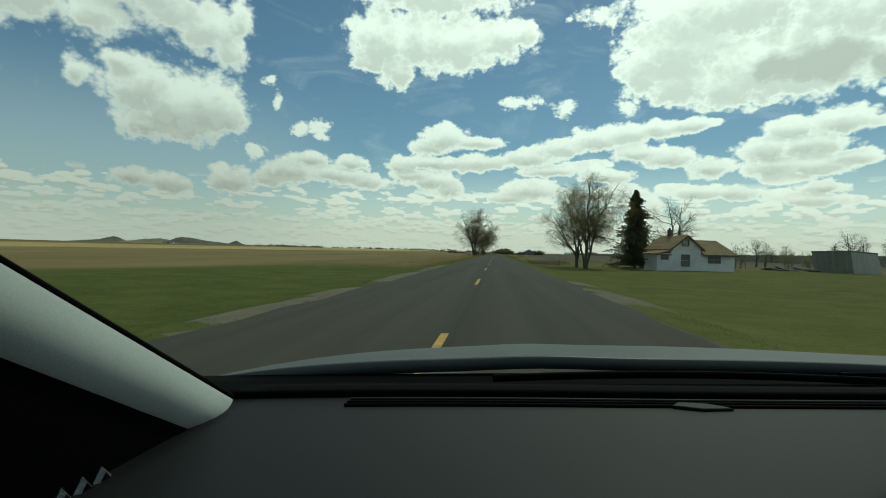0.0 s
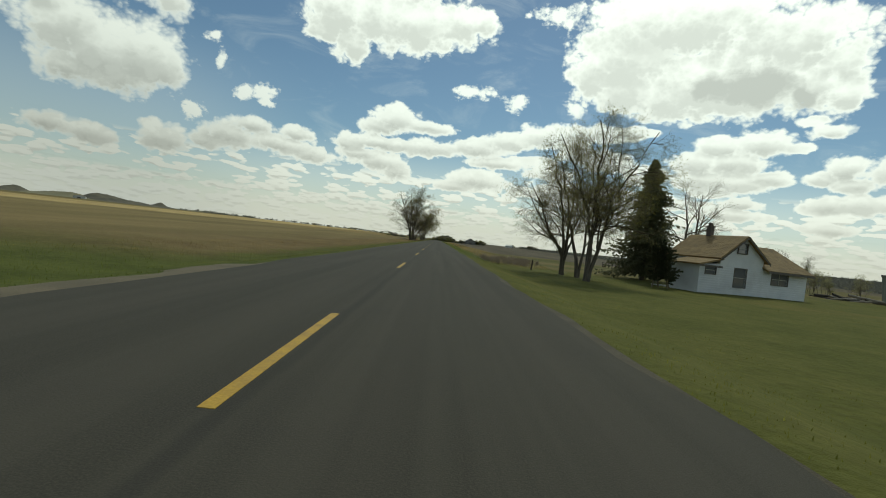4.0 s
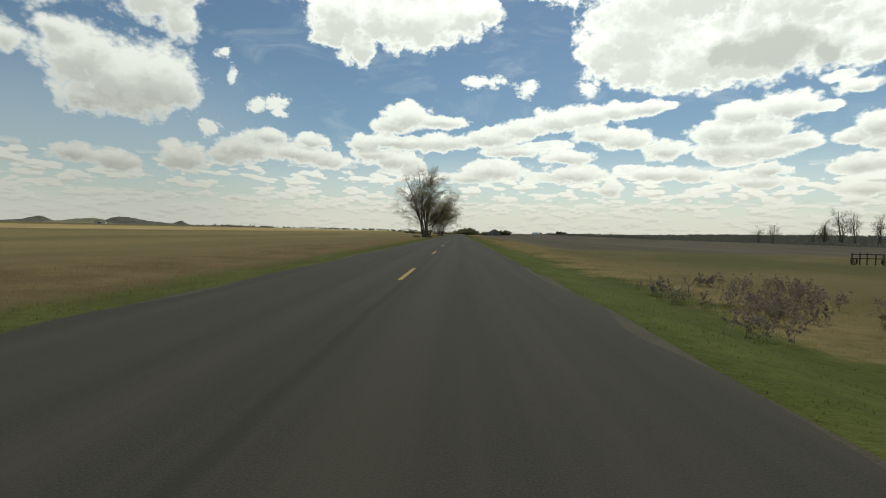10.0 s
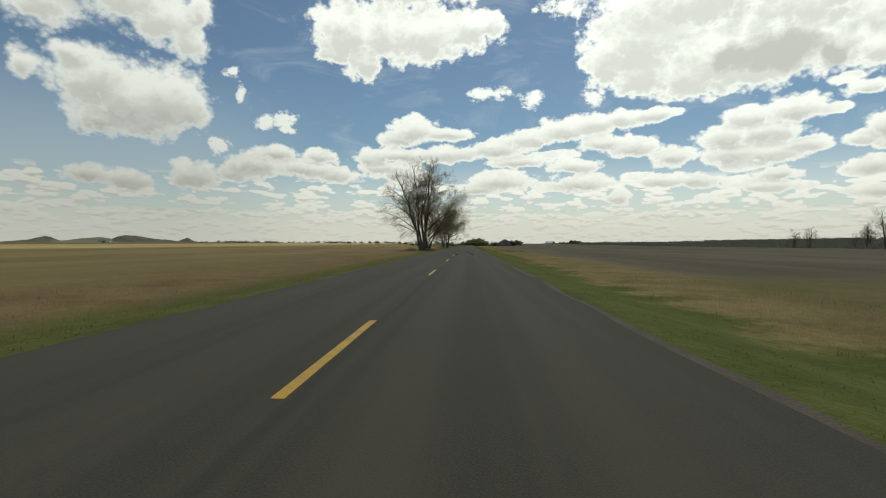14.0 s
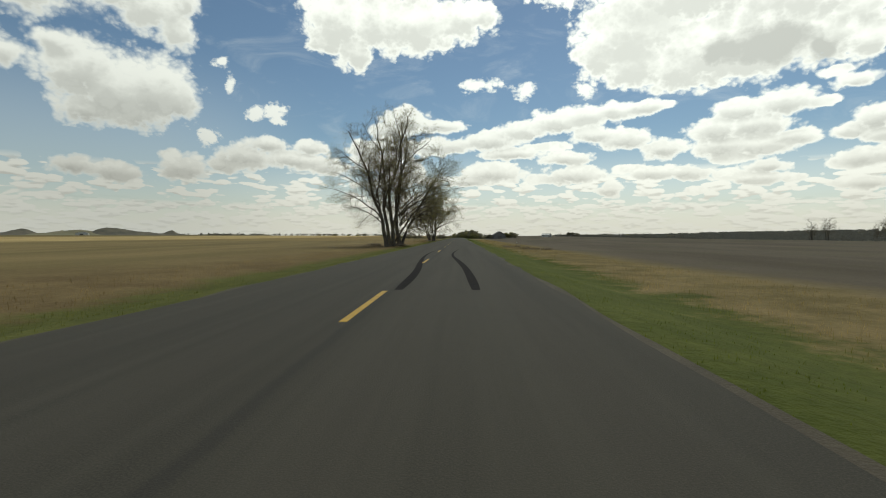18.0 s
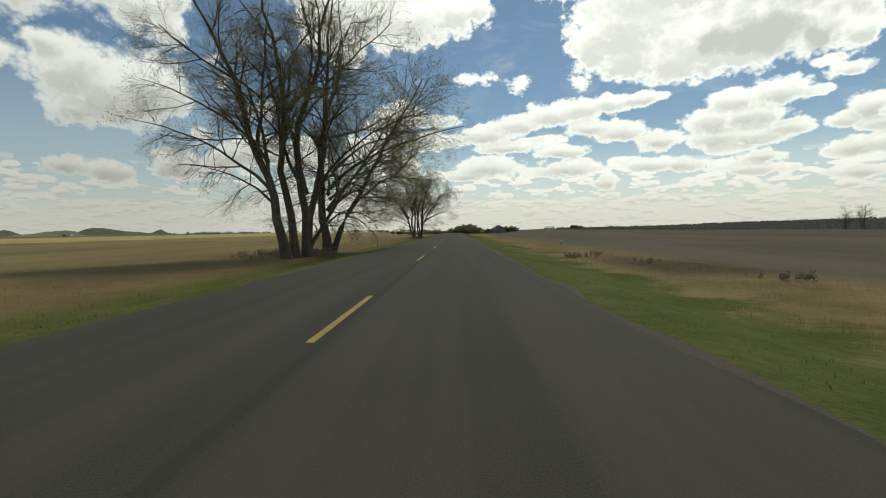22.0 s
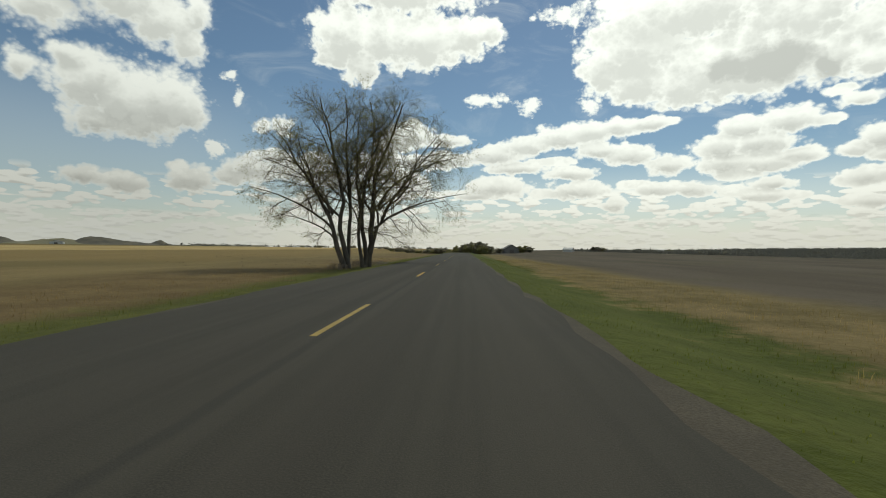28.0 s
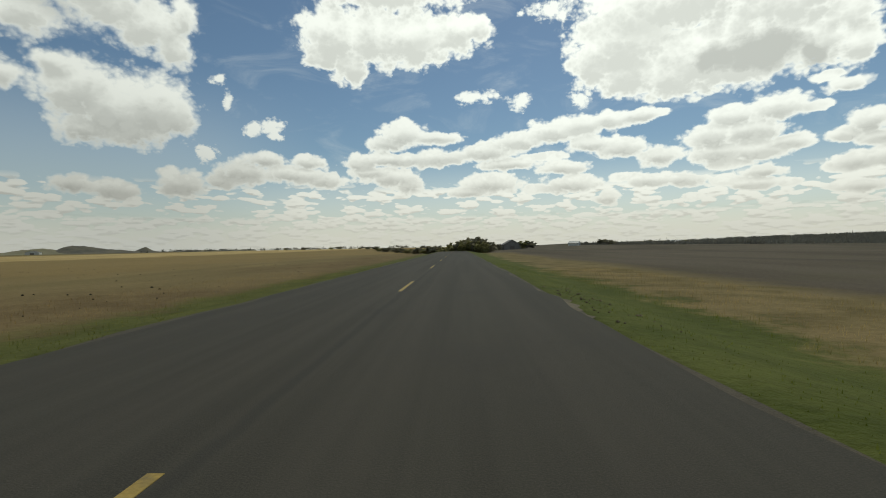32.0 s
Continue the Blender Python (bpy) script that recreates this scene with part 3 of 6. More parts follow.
def sprout(rng, p, r, count, s0, s1, length, ang, rise, jitter, n, thin, shrink=0.55):
    """Children of all branches at once: where they leave, how long they are and how they bend."""
    m, q, _ = p.shape
    s = s0 + (s1 - s0) * (np.arange(count)[None] + rng.random((m, count))) / count
    f = s * (q - 1)
    i = np.clip(f.astype(int), 0, q - 2)
    w = (f - i)[..., None]
    k = np.arange(m)[:, None]
    base = p[k, i] * (1 - w) + p[k, i + 1] * w
    rad = r[k, i] * (1 - w[..., 0]) + r[k, i + 1] * w[..., 0]
    t = p[k, i + 1] - p[k, i]
    t = (t / (np.linalg.norm(t, axis=-1, keepdims=True) + 1e-9)).reshape(-1, 3)
    side = rng.normal(size=(m * count, 3))
    side -= (side * t).sum(1, keepdims=True) * t
    side /= np.linalg.norm(side, axis=1, keepdims=True) + 1e-9
    a = np.radians(ang[0] + (ang[1] - ang[0]) * rng.random((m * count, 1)))
    d = t * np.cos(a) + side * np.sin(a)
    size = length * (0.65 + 0.6 * rng.random((m * count, 1))) * (1 - shrink * s.reshape(-1, 1))
    pts = [base.reshape(-1, 3)]
    for step in range(n - 1):
        pts.append(pts[-1] + d * size / (n - 1))
        d = d + rng.normal(size=d.shape) * jitter + np.array([0, 0, rise])
        d /= np.linalg.norm(d, axis=1, keepdims=True)
    taper = np.linspace(1, 0.35, n)[None]
    return np.stack(pts, 1), np.minimum(rad.reshape(-1, 1) * 0.62, thin) * taper


def stem_lines(rng, stems, n=12, wobble=0.12):
    """Main stems: foot x, y, z; lean per metre x, y; height; radius at the foot."""
    p, r = [], []
    for x, y, z, lx, ly, h, rad in stems:
        s = np.linspace(0, 1, n)
        drift = np.cumsum(rng.normal(size=(n, 2)) * wobble, axis=0) * (s[:, None] > 0)
        p.append(np.stack([x + lx * h * s ** 1.15 + drift[:, 0], y + ly * h * s ** 1.15 + drift[:, 1], z + h * s], 1))
        r.append(rad * (1 - 0.86 * s) * np.where(s < 0.05, 1.3, 1.0))
    return np.array(p), np.array(r)


def buds(rng, p, count, size):
    """Small folded leaves along twigs."""
    m, n, _ = p.shape
    k = rng.integers(0, m, m * count)
    s = rng.random((m * count, 1)) * 0.9 + 0.1
    c = p[k, 0] * (1 - s) + p[k, -1] * s
    a = rng.normal(size=(len(c), 3))
    a /= np.linalg.norm(a, axis=1, keepdims=True)
    b = np.cross(a, rng.normal(size=(len(c), 3)))
    b /= np.linalg.norm(b, axis=1, keepdims=True) + 1e-9
    h = size * (0.6 + 0.8 * rng.random((len(c), 1)))
    v = np.stack([c - a * h, c + b * h * 0.45, c + a * h, c - b * h * 0.45], 1).reshape(-1, 3)
    return v, np.arange(len(v)).reshape(-1, 4)


def bare_tree(name, label, at, stems, seed, limbs, branches, lets, twigs, bud, group="", rise=(0.03, 0.02, -0.03, -0.06), limb_angle=(28, 58), thick=1.0, start=0.2, split=True, sway=0.10):
    """A leafless tree: stems, limbs, a crown of branches and twigs, and its first buds. limbs etc: (count, length)."""
    rng = np.random.default_rng(seed)
    ob = thing(name, label, "tree", group, at)
    p0, r0 = stem_lines(rng, stems)
    for i in range(len(p0)):
        v, f = tubes([(p0[i:i + 1], r0[i:i + 1])], 9)
        part("trunk", mesh_np("trunk", v, [f], BARK, True), ob)
    p1, r1 = sprout(rng, p0, r0, limbs[0], start, 0.97, limbs[1], limb_angle, rise[0], sway, 9, 0.11 * thick)
    if split:
        for i in range(len(p1)):
            v, f = tubes([(p1[i:i + 1], r1[i:i + 1])], 6)
            part("limb", mesh_np("limb", v, [f], BARK, True), ob)
    p2, r2 = sprout(rng, p1, r1, branches[0], 0.2, 0.98, branches[1], (25, 60), rise[1], 0.14, 6, 0.036 * thick)
    p3, r3 = sprout(rng, p2, r2, lets[0], 0.15, 0.98, lets[1], (25, 62), rise[2], 0.18, 5, 0.016 * thick)
    p4, r4 = sprout(rng, p3, r3, twigs[0], 0.1, 0.98, twigs[1], (20, 60), rise[3], 0.2, 3, 0.009 * thick, 0.4)
    v, f = tubes([(p2, r2)] if split else [(p1, r1), (p2, r2)], 4)
    v3, f3 = tubes([(p3, r3), (p4, r4)], 3)
    part("crown", mesh_np("crown", np.concatenate([v, v3]), [np.concatenate([f, f3 + len(v)])], TWIG), ob)
    if bud[0]:
        v, f = buds(rng, p4, bud[0], bud[1])
        tagged(part("foliage", mesh_np("foliage", v, [f], BUD), ob), "small yellow-green spring buds", kind="stuff")
    return ob


def cottonwood(name, label, at, stems, seed, leaders, limbs, branches, lets, twigs, bud, crown, group="", thick=1.0, angle=(18, 40), start=0.24, low=0, spread=(34, 78), arches=()):
    """A many-stemmed bare tree. stems: foot x, y, z; lean x, y; bend x, y; height; radius. The stems fork into leaders, which carry limbs, branches and
    twigs; crown: the middle and half-sizes of the rounded space that the twigs fill. low: dead limbs hooking down near the ground; arches: great
    limbs bowing out to the sides, given like stems."""
    rng = np.random.default_rng(seed)
    ob = thing(name, label, "tree", group, at)
    middle, half = np.array(crown[:3]), np.array(crown[3:])

    def inside(p, r, slack=1.0):
        """Shorten what would grow out of the crown's space."""
        near = np.linalg.norm((p[:, 0] - middle) / half, axis=1)
        reach = np.linalg.norm((p[:, -1] - middle) / half, axis=1)
        room = slack * (0.86 + 0.2 * rng.random(len(p)))
        cut = np.clip((room - near) / np.maximum(reach - near, 1e-3), 0.18, 1.0)
        cut = np.where(reach > room, cut, 1.0)
        return p[:, :1] + (p - p[:, :1]) * cut[:, None, None], r

    def lines(given, n=14, bow=0.0):
        p, r, s = [], [], np.linspace(0, 1, n)
        for x, y, z, lx, ly, bx, by, h, rad in given:
            wide = h * max(1.0, abs(lx) + abs(ly))
            sway = np.cumsum(rng.normal(size=(n, 3)) * (0.012 + 0.008 * bow) * wide, axis=0) * np.minimum(1, s * 3)[:, None] * (1, 1, 0.4 if wide > h else 0)
            p.append(np.stack([x + h * (lx * s + bx * s * s), y + h * (ly * s + by * s * s), z + h * ((1 + bow) * s - bow * s * s)], 1) + sway)
            r.append(rad * (1 - 0.84 * s ** 0.85) * (1 + 0.25 * np.exp(-s * h / 0.35)))
        return np.array(p), np.array(r)

    p0, r0 = lines(stems)
    for i in range(len(p0)):
        v, f = tubes([(p0[i:i + 1], r0[i:i + 1])], 11)
        part("trunk", mesh_np("trunk", v, [f], BARK, True), ob)
    pl, rl = sprout(rng, p0, r0, leaders[0], start, 0.78, leaders[1], angle, 0.03, 0.12, 12, 0.17 * thick, 0.35)
    pl, rl = inside(pl, rl, 1.02)
    if arches:
        pa, ra = lines(arches, 12, 0.5)
        pl, rl = np.concatenate([pl, pa]), np.concatenate([rl, ra])
    p1, r1 = sprout(rng, np.concatenate([p0[:, 2:], pl]), np.concatenate([r0[:, 2:], rl]), limbs[0], 0.2, 0.98, limbs[1], spread, 0.0, 0.11, 9, 0.075 * thick)
    p1, r1 = inside(p1, r1, 1.04)
    if low:
        pd, rd = sprout(rng, p0, r0, low, 0.10, 0.30, 3.6, (55, 95), -0.16, 0.16, 9, 0.05 * thick)
        pd[..., 2] = np.maximum(pd[..., 2], 0.25)
        p1, r1 = np.concatenate([p1, pd]), np.concatenate([r1, rd])
    for p, r, kind, sides in ((pl, rl, "leader", 8), (p1, r1, "limb", 6)):
        for i in range(len(p)):
            v, f = tubes([(p[i:i + 1], r[i:i + 1])], sides)
            part(kind, mesh_np(kind, v, [f], BARK, True), ob)
    p2, r2 = inside(*sprout(rng, p1, r1, branches[0], 0.18, 0.98, branches[1], (24, 58), -0.07 if arches else -0.02, 0.14, 6, 0.042 * thick), 1.06)
    p3, r3 = inside(*sprout(rng, p2, r2, lets[0], 0.15, 0.98, lets[1], (24, 60), -0.12 if arches else -0.05, 0.17, 4, 0.021 * thick), 1.08)
    p4, r4 = sprout(rng, p3, r3, twigs[0], 0.1, 0.98, twigs[1], (20, 58), -0.06, 0.2, 2, 0.012 * thick, 0.4)
    v, f = tubes([(p2, r2)], 4)
    v3, f3 = tubes([(p3, r3), (p4, r4)], 3)
    part("crown", mesh_np("crown", np.concatenate([v, v3]), [np.concatenate([f, f3 + len(v)])], TWIG), ob)
    if bud[0]:
        v, f = buds(rng, p4, bud[0], bud[1])
        tagged(part("foliage", mesh_np("foliage", v, [f], BUD), ob), "small yellow-green spring buds", kind="stuff")
    return ob


# ---------------------------------------------------------------- the land
EAST, WEST = 3.5, -3.15


def ease(v, a, b):
    t = np.clip((np.asarray(v, dtype=float) - a) / (b - a), 0, 1)
    return t * t * (3 - 2 * t)


def bump(x, y, cx, cy, rx, ry, h):
    return h * np.exp(-(((x - cx) / rx) ** 2 + ((y - cy) / ry) ** 2))


def crest(y):
    """The road runs level and then drops behind a crest."""
    return -3.2 * ease(y, 412, 500)


def land(x, y):
    x, y = np.asarray(x, dtype=float), np.asarray(y, dtype=float)
    side = np.where(x > 0, x - EAST, WEST - x)
    z = -0.05 - 0.5 * ease(side, 0.3, 3.2)
    z = np.where(side < 0.15, -0.09, z)
    z = z + 0.05 * np.sin(x * 0.31 + 0.7 * np.sin(y * 0.11)) * ease(side, 4, 12) + 0.06 * np.sin(y * 0.17 + x * 0.05) * ease(side, 4, 12)
    z = z + 1.8 * ease(np.hypot(x, y - 150), 180, 1100) + crest(y) * (1 - ease(np.abs(x), 20, 130))
    # a creek valley and a wooded rise to the east
    z = z - 5.0 * ease(x, 135, 320) * ease(y, -300, 60)
    z = z + 14 * ease(x, 330, 900) + 9 * ease(x, 900, 2500) + 1.5 * np.sin(x * 0.011 + y * 0.004) * ease(x, 500, 900)
    return z


def ground_mesh():
    near = np.concatenate([np.arange(-16, 16.1, 0.5), [WEST - 0.16, WEST - 0.32, EAST + 0.16, EAST + 0.32]])
    out = 16 * 1.085 ** np.arange(1, 71)
    xs = np.unique(np.concatenate([-out[::-1], near, out]))
    ys = np.unique(np.concatenate([np.arange(-60, 520, 3.0), -60 - 8 * 1.25 ** np.arange(0, 20), 520 + 4 * 1.11 ** np.arange(0, 66)]))
    gx, gy = np.meshgrid(xs, ys)
    v = np.stack([gx, gy, land(gx, gy)], -1).reshape(-1, 3)
    w = len(xs)
    i = (np.arange(len(ys) - 1)[:, None] * w + np.arange(w - 1)[None]).reshape(-1)
    return mesh_np("ground", v, [np.stack([i, i + 1, i + w + 1, i + w], 1)], LAND, True)


def butte(name, label, material, x0, x1, y0, y1, humps, step=9.0):
    """A far hill standing on the plain: a fine grid raised by rounded humps."""
    xs, ys = np.arange(x0, x1, step), np.arange(y0, y1, step)
    gx, gy = np.meshgrid(xs, ys)
    z = land(gx, gy) - 1.5
    for cx, cy, rx, ry, h in humps:
        z = z + bump(gx, gy, cx, cy, rx, ry, h)
    z = z + (1.1 * np.sin(gx * 0.07 + 2 * np.sin(gy * 0.05)) + 0.8 * np.sin(gx * 0.19 + gy * 0.13) + 0.5 * np.sin(gx * 0.41 - gy * 0.3)) * np.clip((z - 5) / 10, 0, 1)
    w = len(xs)
    i = (np.arange(len(ys) - 1)[:, None] * w + np.arange(w - 1)[None]).reshape(-1)
    me = mesh_np(name, np.stack([gx, gy, z], -1).reshape(-1, 3), [np.stack([i, i + 1, i + w + 1, i + w], 1)], material, True)
    tagged(new(name, me), label, "hill", kind="structure")


tagged(new("ground", ground_mesh()), "flat prairie of lawn, verge, stubble and tilled soil", "ground", kind="structure")


butte("butte_dark", "dark brown butte far across the western plain", BUTTE, -1500, -1050, 1780, 2160, ((-1303, 1928, 62, 60, 25), (-1352, 1898, 46, 50, 15), (-1230, 1985, 70, 50, 12), (-1160, 2035, 20, 22, 15), (-1140, 2045, 90, 40, 6)))
butte("butte_blue", "grey butte with a pointed top on the far western horizon", BUTTE, -1760, -1390, 1560, 1900, ((-1518, 1753, 30, 40, 17), (-1560, 1720, 90, 60, 9), (-1480, 1780, 60, 40, 5)))
butte("low_ridge", "low tan grassy ridge below the buttes", RIDGE, -1720, -760, 1700, 2400, ((-1430, 1850, 80, 60, 15), (-1550, 1760, 130, 60, 10), (-1380, 1900, 120, 60, 12), (-1010, 2130, 150, 60, 8), (-860, 2200, 40, 40, 7)))


def ribbon(name, material, x0, x1, y0, y1, lift, step=1.0, rag=0.0, seed=1, deep=0.09):
    """A strip along the road with uneven edges and its own thickness."""
    rng = np.random.default_rng(seed)
    ys = np.arange(y0, y1 + step / 2, step)
    wave = np.interp(ys, np.arange(y0 - 2, y1 + 4, 1.7), rng.normal(size=len(np.arange(y0 - 2, y1 + 4, 1.7)))) * rag
    a = np.full(len(ys), float(x0)) + (wave if x0 < 0 else 0)
    b = np.full(len(ys), float(x1)) + (wave if x1 > 0 else 0)
    z = crest(ys) + lift
    v = np.concatenate([np.stack([a, ys, z], 1), np.stack([b, ys, z], 1), np.stack([a, ys, z - deep], 1), np.stack([b, ys, z - deep], 1)])
    n = len(ys)
    i = np.arange(n - 1)
    f = [np.stack([i, i + n, i + n + 1, i + 1], 1), np.stack([i, i + 1, i + 2 * n + 1, i + 2 * n], 1), np.stack([i + n, i + 3 * n, i + 3 * n + 1, i + n + 1], 1)]
    return mesh_np(name, v, f, material)


road = tagged(new("road", ribbon("road", ASPHALT, WEST, EAST, -120, 640, 0.0, 0.5, 0.08, 3)), "worn grey two-lane asphalt country road", "road", kind="structure")
dash = box_mesh("lane_dash", YELLOW, -0.052, 0, 0.0, 0.052, 3.5, 0.004)
pale_dash = box_mesh("lane_dash", FADED, -0.045, 0, 0.0, 0.045, 3.5, 0.004)
for i in range(-3, 34):
    d = part("lane_dash", dash if i < 14 or i in (16, 20) else pale_dash, road, "worn yellow centre dash" if i < 14 else "faded yellow centre dash")
    d.location = (0, 13.409 * i, 0.0)


def skid(points, width):
    """A curved mark of rubber, widening and thinning along its length."""
    t = np.linspace(0, len(points) - 1, 60)
    p = np.stack([np.interp(t, np.arange(len(points)), [q[i] for q in points]) for i in (0, 1)], 1)
    p = np.array([p[max(0, i - 4):i + 5].mean(0) for i in range(len(p))])
    w = width * np.interp(np.linspace(0, 1, 60), [0, 0.1, 0.35, 0.6, 1], [0.7, 1.0, 0.95, 0.6, 0.15])
    v = np.concatenate([np.stack([p[:, 0] - w / 2, p[:, 1], np.full(60, 0.003)], 1), np.stack([p[:, 0] + w / 2, p[:, 1], np.full(60, 0.003)], 1)])
    i = np.arange(59)
    return mesh_np("skid_mark", v, [np.stack([i, i + 60, i + 61, i + 1], 1)], RUBBER)


part("skid_mark", skid([(0.25, 150.2), (0.23, 154.5), (0.08, 158), (-0.15, 161.5), (-0.36, 165.5), (-0.47, 169.5), (-0.44, 174), (-0.25, 180)], 0.24), road, "black curved tyre skid mark")
part("skid_mark", skid([(1.86, 150.2), (1.81, 154.5), (1.68, 158.7), (1.40, 163.3), (1.12, 167.3), (1.04, 171.4), (1.15, 176), (1.52, 182)], 0.24), road, "black curved tyre skid mark")
for name, x0, x1, seed in (("gravel_shoulder_east", EAST - 0.3, EAST + 0.15, 5), ("gravel_shoulder_west", WEST - 0.15, WEST + 0.3, 6)):
    tagged(new(name, ribbon(name, GRAVEL, x0, x1, -120, 640, -0.03, 0.5, 0.07, seed, 0.12)), "narrow gravel shoulder along the asphalt", "shoulder", kind="structure")


def spill(x_near, x_far, y0, y1, seed, material, name, ends=1.0):
    """Sand and gravel lying on the verge, thinning to a ragged outer edge."""
    rng = np.random.default_rng(seed)
    m = 8
    ys = np.arange(y0, y1, 0.4)
    s = (ys - y0) / (y1 - y0)
    reach = np.minimum(1, np.minimum(s, 1 - s) * 6 / ends) * (0.35 + 0.55 * np.sin(ys * 0.9 + seed) * np.sin(ys * 0.37) + 0.45 * rng.random(len(ys)))
    t = np.linspace(0, 1, m)[None]
    x = x_near + (x_far - x_near) * t * np.clip(reach, 0.02, 1)[:, None]
    y = np.repeat(ys[:, None], m, 1)
    z = land(x, y) + 0.03 * (1 - t ** 4) - 0.02 * t ** 4
    z = np.maximum(z, -0.012 - 0.22 * np.maximum(0, np.abs(x - x_near) - 0.2))
    i = (np.arange(len(ys) - 1)[:, None] * m + np.arange(m - 1)[None]).reshape(-1)
    return mesh_np(name, np.stack([x, y, z], -1).reshape(-1, 3), [np.stack([i, i + 1, i + m + 1, i + m], 1)], material, True)


tagged(new("gravel_edge", spill(WEST + 0.18, WEST - 1.7, -12, 40, 9, SAND, "gravel_edge", 0.3)), "pale sand and gravel spread on the western verge", "gravel", kind="structure")
tagged(new("gravel_apron", spill(EAST - 0.18, 5.9, 8, 19, 1, SAND, "gravel_apron")), "worn sandy field entrance beside the road", "driveway", kind="structure")
tagged(new("gravel_apron", spill(EAST - 0.12, 4.15, 303, 309, 4, SAND, "gravel_apron")), "small sandy washout beside the road", "driveway", kind="structure")
patch_mesh = spill(EAST - 0.16, 4.5, 11.5, 16, 2, ASPHALT, "asphalt_patch")
patch_mesh.transform(Matrix.Translation((0, 0, 0.014)))
part("asphalt_patch", patch_mesh, road, "dark broken asphalt at the road's edge")


# ---------------------------------------------------------------- grass along the verges
def grass(count, x0, x1, y0, y1, low, high, wide, seed, material, bias=1.0):
    """Bent blades, thinning away from the road."""
    rng = np.random.default_rng(seed)
    s = rng.random(count) ** bias
    x, y = x0 + (x1 - x0) * s, y0 + (y1 - y0) * rng.random(count)
    clump = 0.5 + 0.5 * np.sin(x * 2.1 + 1.7 * np.sin(y * 0.9)) * np.sin(y * 1.7 + x)
    keep = rng.random(count) < 0.35 + 0.65 * clump
    x, y, clump = x[keep], y[keep], clump[keep]
    n = len(x)
    h = low + (high - low) * rng.random(n) * (0.4 + 0.6 * clump)
    a, lean, w = rng.random(n) * 2 * np.pi, 0.35 * rng.normal(size=n), wide * (0.6 + 0.8 * rng.random(n))
    base = np.stack([x, y, land(x, y) - 0.02], 1)
    u = np.stack([np.cos(a), np.sin(a), np.zeros(n)], 1) * w[:, None] / 2
    tip = np.stack([-np.sin(a) * lean * h, np.cos(a) * lean * h, h], 1)
    mid = tip * np.array([0.4, 0.4, 0.6])
    v = np.stack([base - u, base + u, base + mid + u * 0.7, base + tip, base + mid - u * 0.7], 1).reshape(-1, 3)
    i = np.arange(n)[:, None] * 5
    return mesh_np("grass", v, [np.concatenate([i, i + 1, i + 2, i + 4], 1), np.concatenate([i + 4, i + 2, i + 3], 1)], material)


for count, x0, x1, y0, y1, low, high, wide, seed, bias, label in (
        (100000, EAST + 0.15, 8.0, -10, 330, 0.02, 0.075, 0.013, 11, 1.2, "green verge grass along the asphalt"),
        (75000, 6.8, 12.5, 66, 330, 0.05, 0.20, 0.010, 12, 1.2, "tall dry grass between verge and field"),
        (60000, 6.0, 30.0, -10, 66, 0.015, 0.05, 0.014, 13, 1.5, "rough green lawn round the farmhouse"),
        (70000, WEST - 0.15, -7.0, -10, 330, 0.02, 0.075, 0.013, 14, 1.2, "green and dry verge grass"),
        (60000, -6.2, -12.5, 30, 330, 0.05, 0.18, 0.010, 16, 1.2, "tall brown grass along the field's edge"),
        (30000, -10.0, -26.0, -10, 330, 0.02, 0.06, 0.014, 15, 1.4, "dry stubble of the field")):
    tagged(new("grass", grass(count, x0, x1, y0, y1, low, high, wide, seed, BLADES, bias)), label, "grass", kind="stuff")


def weeds(count, x0, x1, y0, y1, height, seed):
    """Dead weeds with branching stalks."""
    rng = np.random.default_rng(seed)
    cx, cy = x0 + (x1 - x0) * rng.random(count // 16), y0 + (y1 - y0) * rng.random(count // 16)
    pick = rng.integers(0, len(cx), count)
    x, y = cx[pick] + 0.35 * rng.normal(size=count), cy[pick] + 0.35 * rng.normal(size=count)
    stems = [(a, b, float(land(a, b)) - 0.03, 0.3 * rng.normal(), 0.3 * rng.normal(), height * (0.4 + 0.75 * rng.random()), 0.005) for a, b in zip(x, y)]
    p0, r0 = stem_lines(rng, stems, 4, 0.02)
    p1, r1 = sprout(rng, p0, r0, 6, 0.2, 1.0, height * 0.5, (25, 55), 0.05, 0.15, 3, 0.0045)
    p2, r2 = sprout(rng, p1, r1, 3, 0.2, 1.0, height * 0.22, (25, 60), 0.0, 0.2, 3, 0.0035)
    v, f = tubes([(p0, r0), (p1, r1), (p2, r2)], 3)
    leaves, quads = buds(rng, p2, 4, 0.03)
    return mesh_np("weeds", np.concatenate([v, leaves]), [f, quads + len(v)], WEED)


def clods(count, x0, x1, y0, y1, seed):
    """Loose lumps of dark soil lying on the field."""
    rng = np.random.default_rng(seed)
    v, f = [], []
    for i in range(count):
        x, y = x0 + (x1 - x0) * rng.random() ** 1.4, y0 + (y1 - y0) * rng.random()
        r = 0.02 + 0.05 * rng.random() ** 2
        c = np.array([x, y, float(land(x, y)) + r * 0.3])
        k = len(v) * 6
        v.append(c + np.array([(1, 0, 0), (-1, 0, 0), (0, 1, 0), (0, -1, 0), (0, 0, 0.8), (0, 0, -0.8)]) * r * (0.7 + 0.6 * rng.random((6, 1))))
        f += [(k + a, k + b, k + e) for a, b, e in ((0, 2, 4), (2, 1, 4), (1, 3, 4), (3, 0, 4), (2, 0, 5), (1, 2, 5), (3, 1, 5), (0, 3, 5))]
    return mesh_np("clods", np.concatenate(v), [np.array(f)], SOIL)


